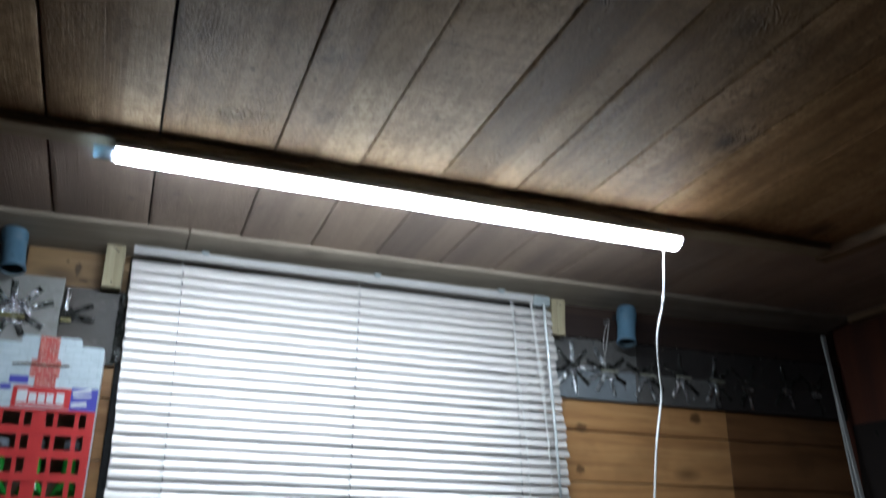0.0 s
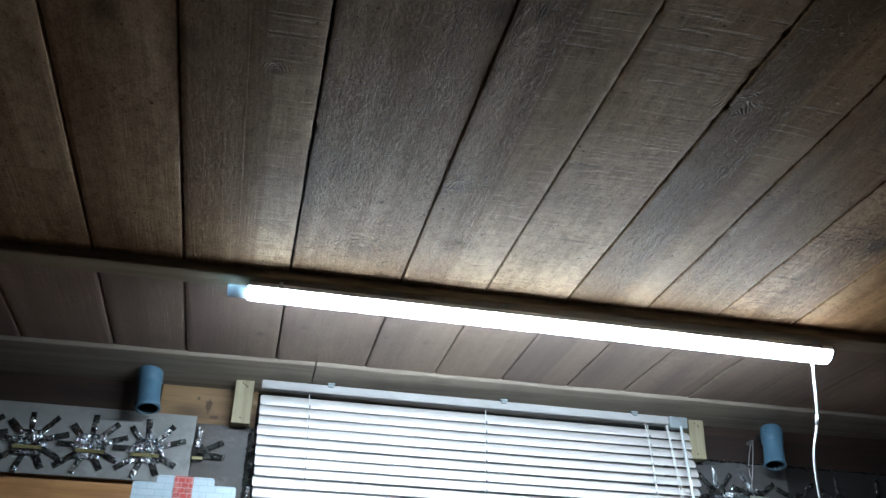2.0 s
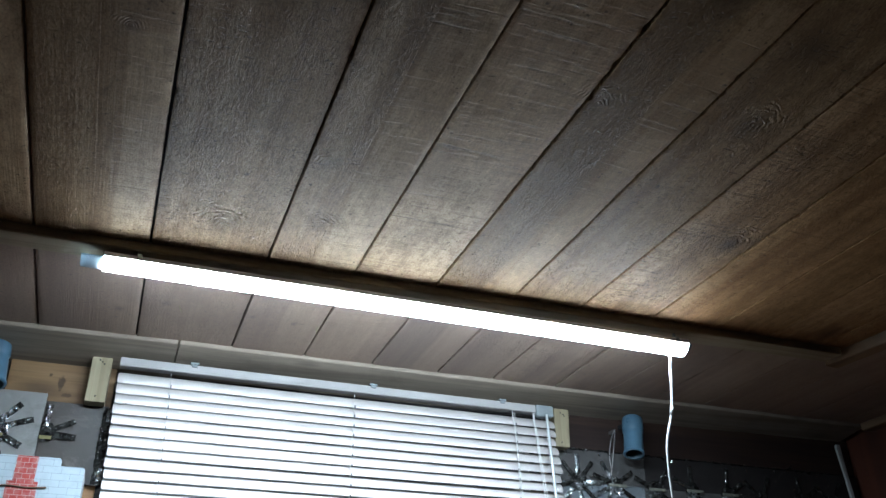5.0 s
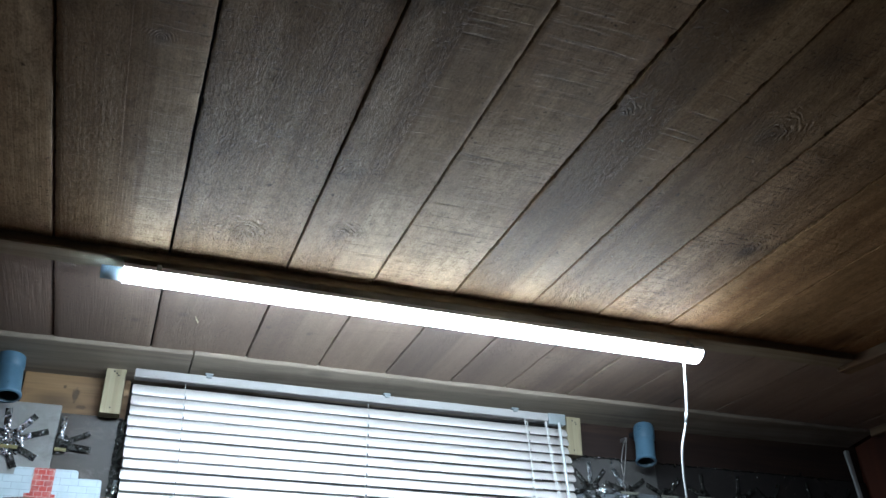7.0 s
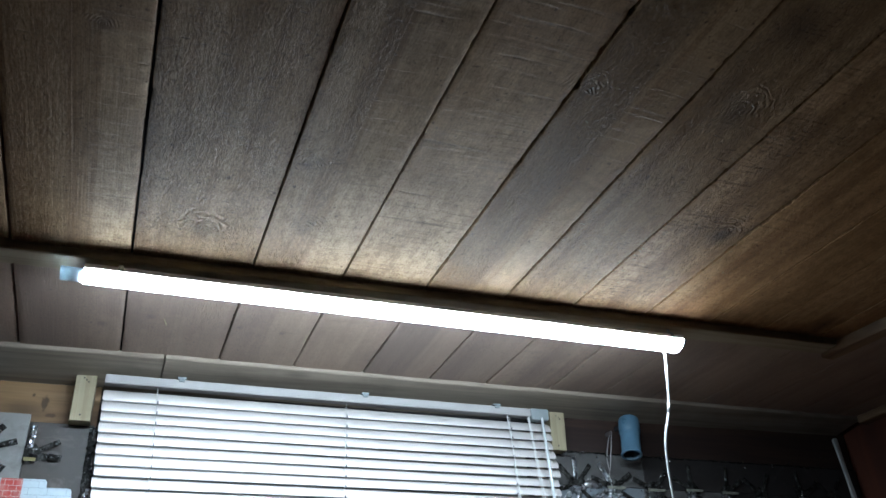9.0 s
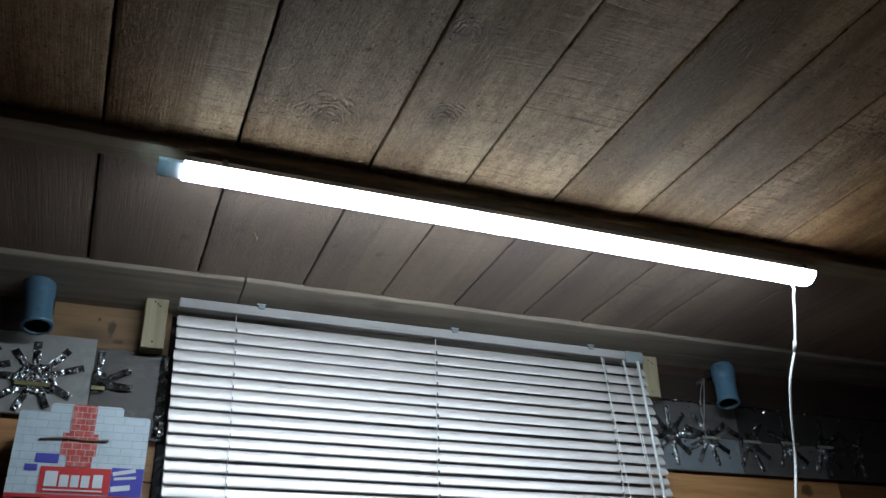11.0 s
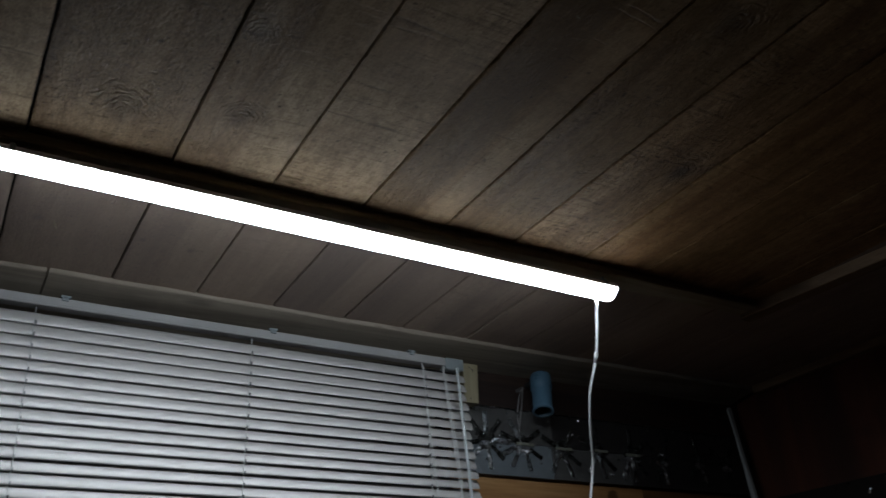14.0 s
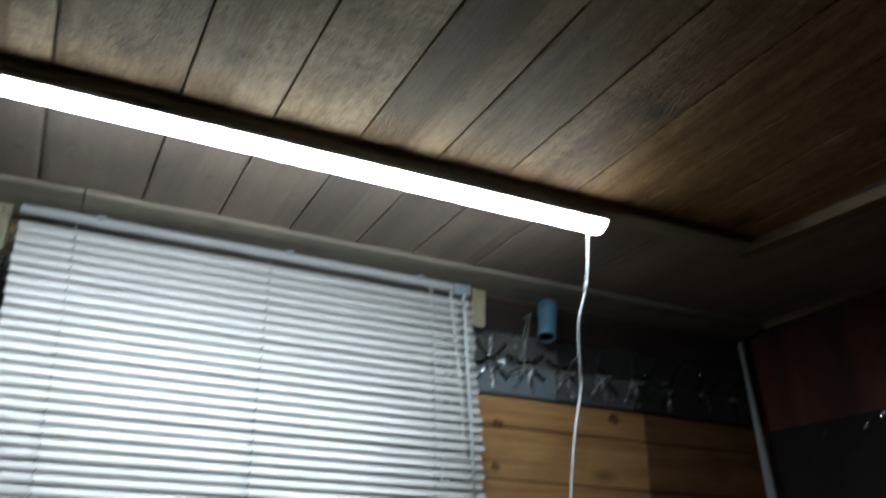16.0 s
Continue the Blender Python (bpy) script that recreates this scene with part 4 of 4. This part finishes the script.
def foil_disc(cx, cz, y, rx, z_low, z_high, seed):
    """A disc of foil with many small creases, cut straight along one side."""
    rng = random.Random(seed)
    bm = bmesh.new()
    nx, nz = 22, max(4, int((z_high - z_low) / 0.003))
    rows = []
    for j in range(nz + 1):
        v = j / nz
        half_w = rx * (1.0 - 0.55 * v ** 2) * rng.uniform(0.92, 1.06)
        rows.append([bm.verts.new((cx + half_w * (2 * i / nx - 1), y - rng.uniform(0.0004, 0.0032), cz + z_low + (z_high - z_low) * v + rng.uniform(-0.0008, 0.0008))) for i in range(nx + 1)])
    for p, q in zip(rows, rows[1:]):
        for i in range(nx):
            bm.faces.new((p[i], p[i + 1], q[i + 1]))
            bm.faces.new((p[i], q[i + 1], q[i]))
    return bm


# arms of a whole star: angle, length, where the strip changes, silver inside, silver outside
FULL = ((91, 0.066, 0.75, 1, 0), (46, 0.075, 0.86, 1, 0), (15, 0.076, 0.60, 1, 0), (-23, 0.068, 0.84, 0, 1), (-60, 0.058, 0.50, 1, 0),
        (-112, 0.065, 0.72, 0, 1), (-149, 0.074, 0.72, 1, 0), (177, 0.068, 0.50, 1, 0), (133, 0.062, 0.82, 1, 0))


def whole_star(cx, cz, y, seed, olive_shift):
    rng = random.Random(seed)
    s = empty("tape_star", cx, y, cz)
    tagged(s, "crumpled black and silver tape star on pale grey sheet", "foil tape", "taped stars on grey sheets")
    for k, (deg, length, cut, inner, outer) in enumerate(FULL):
        a = radians(deg + rng.uniform(-5, 5))
        length *= rng.uniform(0.94, 1.05)
        w = rng.uniform(0.0110, 0.0135)
        yy = y - 0.0008 - 0.0002 * k
        part("tape_strip", tape_strip(cx, cz, a, 0.012, length * cut, w, yy, seed * 31 + k), M_FOIL if inner else M_FOILD, s)
        part("tape_end", tape_strip(cx, cz, a, length * cut, length, w, yy, seed * 57 + k), M_FOIL if outer else M_FOILD, s)
    part("foil_disc", foil_disc(cx, cz, y - 0.003, 0.034, -0.008, 0.025, seed), M_FOIL, s, "creased silver foil centre")
    part("silver_fringe", foil_disc(cx - 0.003, cz, y - 0.003, 0.030, -0.026, -0.014, seed + 7), M_FOIL, s, "creased silver foil fringe")
    olive(cx + olive_shift, cz - 0.0108, y - 0.002, 0.056, s)
    return s


for i, cx in enumerate((-0.168, -0.283, -0.398, -0.515, -0.63, -0.745)):
    whole_star(cx, 2.0255, 1.9868, 20 + i, -0.003 + 0.006 * (i % 2))
half = tape_star(-0.070, 2.026, 1.9868, ((32, 0), (-4, 0), (88, 1)), 43, 0.15, "half-hidden dark tape star at the sheet's edge", lo=-0.0785)
olive(-0.066, 2.017, 1.9868, 0.022, half)
# arms of the stars beside the blind: angle, and whether the strip is silver
RIGHT = (((92, 1), (47, 0), (-4, 1), (132, 0), (196, 0), (-46, 0), (-84, 1), (-135, 1)), ((121, 1), (161, 0), (34, 0), (-28, 0), (-158, 1), (-121, 1), (-74, 1)), ((152, 0), (50, 0), (-118, 1), (-70, 1), (-30, 0)),
         ((90, 0), (150, 0), (-116, 1), (-76, 1), (-38, 0)), ((84, 0), (30, 0), (-120, 1), (-80, 1), (-42, 0)), ((140, 0), (60, 0), (-112, 0), (-78, 1)), ((100, 0), (30, 0), (-130, 0), (-70, 1)), ((60, 0), (140, 0), (-80, 0)))
for i, cx in enumerate((1.152, 1.256, 1.374, 1.490, 1.602, 1.712, 1.852, 1.96)):
    cz = 2.022 - 0.002 * (i % 3)
    st = tape_star(cx, cz, 1.9878, RIGHT[i], 60 + i, 0.0, "crumpled silver and dark tape star on grey wall sheets" if i < 3 else "dark crumpled tape star with silver glints on dark sheets", longer=0.008, foil=M_FOIL2)
    part("silver_fringe", crumpled_patch(cx, cz - 0.012, 1.9868, 0.027 - 0.0012 * i, 0.010, 90 + i), M_FOIL2, st, "crumpled silver foil fringe")
    if 0 < i < 5:
        olive(cx + 0.006, cz - 0.001, 1.9866, 0.052, st, M_PALETAPE)


def edge_tape(x0, x1, z0, z1, y, seed, material, label):
    rng = random.Random(seed)
    bm = bmesh.new()
    n = max(3, int((z1 - z0 + x1 - x0) / 0.006))
    tall = z1 - z0 > x1 - x0
    rows = []
    for i in range(n + 1):
        row = []
        for s in (0, 0.33, 0.66, 1):
            j = rng.uniform(-0.0015, 0.0015)
            if tall:
                row.append(bm.verts.new((x0 + (x1 - x0) * s + j, y - rng.uniform(0, 0.003), z0 + (z1 - z0) * i / n)))
            else:
                row.append(bm.verts.new((x0 + (x1 - x0) * i / n, y - rng.uniform(0, 0.003), z0 + (z1 - z0) * s + j)))
        rows.append(row)
    for a, b in zip(rows, rows[1:]):
        for k in range(3):
            bm.faces.new((a[k], a[k + 1], b[k + 1], b[k]))
    bm.normal_update()
    bmesh.ops.solidify(bm, geom=bm.faces[:], thickness=0.0003)
    return tagged(part("edge_tape", bm, material), label, "foil tape", "tape along sheet edges")


edge_tape(0.034, 0.050, 1.93, 2.09, 1.9895, 1, M_FOILD, "shiny black tape along the window's edge")
edge_tape(0.0405, 0.047, 2.060, 2.088, 1.986, 2, M_FOIL, "scrap of silver tape on the window's edge")
edge_tape(0.043, 0.053, 1.938, 1.965, 1.986, 3, M_FOIL, "scrap of silver tape on the window's edge")
edge_tape(1.09, 2.06, 2.1015, 2.1045, 1.9892, 4, M_FOILD, "crumpled tape along the sheet's upper edge")
edge_tape(0.046, 0.060, 1.55, 1.93, 1.9985, 6, M_BLACK, "black tape strip beside the blind")


def foil_flecks():
    """Torn bits of foil that still stick to the dark sheets."""
    rng = random.Random(77)
    bm = bmesh.new()
    for k in range(120):
        x = 1.08 + 0.97 * rng.random() ** 1.35
        z = rng.choice((2.102, 2.100, 2.03, 2.022, 2.012, 2.06, 1.975, 2.045)) + rng.uniform(-0.012, 0.010)
        z = min(z, 2.1035)
        w = rng.uniform(0.0012, 0.0032)
        ring = [bm.verts.new((x + w * math.cos(q) * rng.uniform(0.6, 1.3), 1.9862 - rng.uniform(0.0, 0.0015), z + w * math.sin(q) * rng.uniform(0.6, 1.3))) for q in (0.3, 1.5, 2.8, 4.0, 5.2)]
        tip = bm.verts.new((x + rng.uniform(-0.3, 0.3) * w, 1.9862 - rng.uniform(0.0012, 0.0030), z + rng.uniform(-0.3, 0.3) * w))
        for i in range(5):
            bm.faces.new((ring[i], ring[(i + 1) % 5], tip))
        back = bm.verts.new((x, 1.9885, z))
        for i in range(5):
            bm.faces.new((ring[(i + 1) % 5], ring[i], back))
    bmesh.ops.recalc_face_normals(bm, faces=bm.faces)
    tagged(part("foil_flecks", bm, M_FLECK), "scattered torn silver foil flecks on dark wall sheets", "foil flecks", kind="stuff")


foil_flecks()


# ---- plastic pipe stubs ----
def pipe_stub(x, y, z, lean, label):
    m = pose(x, y, z, -14, lean, 0)
    p = empty("pipe_stub")
    p.matrix_basis = m
    tagged(p, label, "plastic pipe", "pipe stubs on the wall")
    r = 0.0240
    bm = lathe([(r - 0.003, 0.0), (r + 0.001, 0.0), (r + 0.0024, 0.0012), (r + 0.0020, 0.005), (r + 0.0002, 0.010), (r, 0.060), (r + 0.0004, 0.064), (r + 0.0026, 0.067), (r + 0.0026, 0.100), (r + 0.001, 0.105), (r - 0.004, 0.107), (0.0, 0.108)], 32, m)
    part("pipe", bm, M_PIPE, p)
    part("bore", lathe([(r - 0.003, 0.0), (r - 0.0033, 0.10), (0.0, 0.101)], 32, m), M_PIPE_IN, p, "dark hollow inside of the pipe")
    part("end_knob", lathe([(0.009, 0.106), (0.0085, 0.112), (0.005, 0.118), (0.0, 0.119)], 14, m), M_BLACK, p, "dark knob on the closed end")
    part("bracket", box(x + 0.004, x + 0.010, y + 0.045, WALL_Y - 0.001, z + 0.080, z + 0.092, 0.001), M_BLACK, p, "dark wall bracket")
    return p


pipe_stub(1.285, 1.9300, 2.0865, 13, "blue-grey plastic pipe stub, open below, on the wall")
pipe_stub(-0.177, 1.9300, 2.0985, -7, "blue-grey plastic pipe stub, open below, above foil stars")


def wire_hanger():
    h = empty("wire_hanger", 1.262, 1.975, 2.165)
    tagged(h, "small steel hook with a looped wire beside the pipe", "wire")
    part("hook", box(1.261, 1.266, 1.974, 2.0, 2.152, 2.160, 0.001), M_METAL, h)
    part("wire_loop", tube(smooth_path([(1.262, 1.978, 2.158), (1.252, 1.980, 2.125), (1.246, 1.982, 2.09), (1.250, 1.983, 2.06), (1.256, 1.982, 2.09), (1.262, 1.980, 2.125), (1.266, 1.978, 2.156)], 5), 0.0013, 6), M_METAL, h)
    part("wire_end", tube(smooth_path([(1.250, 1.983, 2.06), (1.247, 1.984, 2.04), (1.252, 1.9865, 2.02)], 4), 0.0013, 6), M_METAL, h)


wire_hanger()


# ---- printed carton with window cut-outs ----
def build_carton():
    y, c = 1.870, -0.074
    x0, x1 = -0.171, 0.0235
    box_ob = empty("gift_carton", c, y, 1.48)
    tagged(box_ob, "printed brick-house carton with red lattice windows, hung on the wall", "carton")
    # front: a stepped gable with rounded corners
    outline = [(x0, 1.812), (x1, 1.812)]
    for cx, cz, rad, a0 in ((x1, 1.9385, 0.005, 0), (-0.019, 1.953, 0.006, 0), (-0.128, 1.953, 0.006, 90), (x0, 1.9385, 0.005, 90)):
        ox = cx - rad if a0 == 0 else cx + rad
        arc_pts = [(ox + rad * math.cos(radians(a0 + q)), cz - rad + rad * math.sin(radians(a0 + q))) for q in (0, 22.5, 45, 67.5, 90)]
        if cx == -0.019:
            outline.append((-0.019, 1.9385))
        outline += arc_pts
        if cx == -0.128:
            outline.append((-0.128, 1.9385))
    bm = bmesh.new()
    front = [bm.verts.new((px, y, pz)) for px, pz in outline]
    back = [bm.verts.new((px, y + 0.002, pz)) for px, pz in outline]
    bm.faces.new(front)
    bm.faces.new(back[::-1])
    for k in range(len(outline)):
        q = (k + 1) % len(outline)
        bm.faces.new((front[k], back[k], back[q], front[q]))
    bmesh.ops.recalc_face_normals(bm, faces=bm.faces)
    part("printed_front", bm, M_WHITEPRINT, box_ob, "pale blue-white brick print")
    bm = bmesh.new()
    for a in ((-0.095, -0.059, 1.907, 1.9528), (-0.104, -0.052, 1.872, 1.9068), (-0.093, -0.056, 1.8545, 1.8718)):
        add_box(bm, a[0], a[1], y - 0.0009, y - 0.0002, a[2], a[3])
    part("chimney_print", bm, M_REDPRINT, box_ob, "red printed brick chimney")
    logo = part("logo_panel", box(-0.127, -0.025, y - 0.0010, y - 0.0002, 1.8140, 1.8535), M_REDCARD, box_ob, "red logo panel")
    for k, (a, w, h) in enumerate(((-0.119, 0.018, 0.023), (-0.098, 0.013, 0.018), (-0.082, 0.012, 0.018), (-0.067, 0.012, 0.018), (-0.050, 0.014, 0.020))):
        part("logo_bar", box(a, a + w, y - 0.0018, y - 0.0011, 1.8235, 1.8235 + h), M_WHITECARD, logo, "white bar")
    part("logo_bar", box(-0.119, -0.035, y - 0.0018, y - 0.0011, 1.8175, 1.8195), M_WHITECARD, logo, "white bar")
    part("blue_print", box(-0.0248, x1 - 0.0004, y - 0.0010, y - 0.0002, 1.8125, 1.856), M_BLUECARD, box_ob, "blue printed corner")
    bm = bmesh.new()
    for a in ((-0.022, 0.012, 1.843, 1.849, 12), (-0.020, 0.013, 1.8365, 1.8405, 6), (-0.022, 0.006, 1.8185, 1.8265, 8)):
        add_box(bm, a[0], a[1], y - 0.0018, y - 0.0011, a[2], a[3], 0, Matrix.Translation((a[0], 0, a[2])) @ Matrix.Rotation(radians(-a[4]), 4, "Y") @ Matrix.Translation((-a[0], 0, -a[2])))
    part("white_print", bm, M_WHITECARD, box_ob, "white printed brush shapes")
    bm = bmesh.new()
    add_box(bm, -0.137, -0.104, y - 0.0009, y - 0.0002, 1.859, 1.873)
    add_box(bm, -0.150, -0.132, y - 0.0009, y - 0.0002, 1.846, 1.856)
    part("blue_brick_print", bm, M_BLUECARD, box_ob)
    part("tear_strip", tube(smooth_path([(-0.136, y - 0.002, 1.8945), (-0.10, y - 0.003, 1.8975), (-0.07, y - 0.002, 1.8955), (-0.036, y - 0.003, 1.8975)], 4), 0.0016, 6), M_TWIG, box_ob, "thin brown strip across the chimney")
    # lattice front: bars round three columns of openings on either side of a broad middle bar
    cols = [(0.0, 0.012), (0.0255, 0.033), (0.0625, 0.0705), (0.083, 0.0972)]
    top, bottom = 1.8118, 1.480
    for s in (-1, 1):
        for a, b in cols:
            xa, xb = sorted((c + s * a, c + s * b))
            part("lattice_upright", box(max(xa, x0), min(xb, x1), y, y + 0.002, bottom, top), M_REDCARD, box_ob, "red card lattice upright")
    zrows = [(1.8065 - 0.0425 * k) for k in range(8)]
    for k, z in enumerate(zrows):
        z_hi = top if k == 0 else z + 0.0155
        part("lattice_bar", box(x0, x1, y - 0.0012, y - 0.0002, z, z_hi), M_REDCARD, box_ob, "red card lattice bar")
    for a in ((x0, x0 + 0.002), (x1 - 0.002, x1)):
        part("side_panel", box(a[0], a[1], y + 0.0022, 1.9865, 1.48, 1.936), M_WHITECARD, box_ob)
    part("back_panel", box(x0 + 0.0022, x1 - 0.0022, 1.9845, 1.9865, 1.482, 1.93), M_CARD, box_ob)
    part("base_panel", box(x0 + 0.0022, x1 - 0.0022, y + 0.0022, 1.9843, 1.48, 1.483), M_CARD, box_ob)


def bottle(x, y, z, s, material, cap, label):
    b = empty("bottle", x, y, z)
    tagged(b, label, "bottle", "bottles in the carton")
    m = Matrix.Translation((x, y, z)) @ Matrix.Diagonal((s, s, s, 1))
    part("glass", lathe([(0, 0), (0.027, 0.0), (0.030, 0.004), (0.030, 0.14), (0.026, 0.165), (0.012, 0.195), (0.0115, 0.235)], 20, m), material, b)
    part("cap", lathe([(0.0135, 0.232), (0.0135, 0.262), (0.0, 0.263)], 16, m), cap, b)
    part("label_band", lathe([(0.0303, 0.05), (0.0303, 0.11)], 20, m), M_GREYGLASS if cap is M_BLACK else M_GREEN, b)


build_carton()
for x, mt, cp, lb in ((-0.135, M_GREEN, M_GREYGLASS, "green glass bottle with a grey cap inside the carton"), (-0.072, M_GREEN, M_BLACK, "green glass bottle with a black cap inside the carton"), (-0.010, M_GREEN, M_GREYGLASS, "green glass bottle with a grey cap inside the carton")):
    bottle(x, 1.912, 1.4835, 1.05, mt, cp, lb)


# ---- mouldings that lean in the corner ----
def leaning_strip(top, foot, w, t, label):
    a, b = Vector(top), Vector(foot)
    d = a - b
    m = Matrix.Translation(b) @ d.to_track_quat("Z", "X").to_matrix().to_4x4()
    return tagged(part("wood_moulding", box(-t / 2, t / 2, -w / 2, w / 2, 0.0, d.length, 0.0015, m), M_LEAN), label, "moulding", "mouldings in the corner")


leaning_strip((2.017, 1.981, 2.19), (2.010, 1.815, 0.004), 0.013, 0.006, "long thin off-white moulding leaning in the corner")
leaning_strip((2.010, 1.979, 2.185), (2.000, 1.715, 0.004), 0.012, 0.006, "second off-white moulding leaning in the corner")


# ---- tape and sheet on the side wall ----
tagged(part("insulation_sheet", box(2.066, 2.0735, 0.3, 1.97, 1.1, 1.925, 0.001), M_SHEET4), "near-black sheet on the red-brown side wall", "wall sheet", "grey sheets on the wall")
rng_side = random.Random(8)
for i in range(16):
    yy = 1.90 - 0.062 * i + rng_side.uniform(-0.02, 0.02)
    bm = tape_strip(0, 0, radians(rng_side.uniform(50, 130)), -0.008, rng_side.uniform(0.004, 0.012), rng_side.uniform(0.004, 0.008), 0, 300 + i)
    bmesh.ops.transform(bm, matrix=Matrix.Translation((2.0658, yy, 1.912 + rng_side.uniform(-0.022, 0.008))) @ Matrix.Rotation(radians(-90), 4, "Z"), verts=bm.verts)
    tagged(part("tape_scrap", bm, M_FOIL if i % 3 else M_FOILD), "crumpled foil tape scrap on the side wall sheet", "foil tape", "tape scraps on the side wall")


# ---- splinters and cobweb bits under the ceiling ----
def splinter(x, y, length, lean, seed):
    rng = random.Random(seed)
    z = ceiling_z(x, y) + 0.001
    pts = [(x + lean * s + rng.uniform(-0.0015, 0.0015), y + rng.uniform(-0.001, 0.001), z - length * s) for s in (0, 0.25, 0.5, 0.75, 1)]
    tagged(part("wood_splinter", tube(smooth_path(pts, 3), 0.0008, 5), M_BLOCK), "tiny pale splinter hanging from the ceiling planks", "splinter", "splinters under the ceiling")


for k, (x, y, l, e) in enumerate(((0.139, 1.700, 0.014, 0.006), (0.411, 1.712, 0.018, 0.0), (0.905, 1.855, 0.008, 0.01), (0.922, 1.858, 0.007, -0.006), (1.200, 1.786, 0.008, 0.005), (1.160, 1.656, 0.007, 0.013), (0.62, 0.95, 0.004, 0.005), (0.74, 1.0, 0.004, 0.004))):
    splinter(x, y, l, e, k)
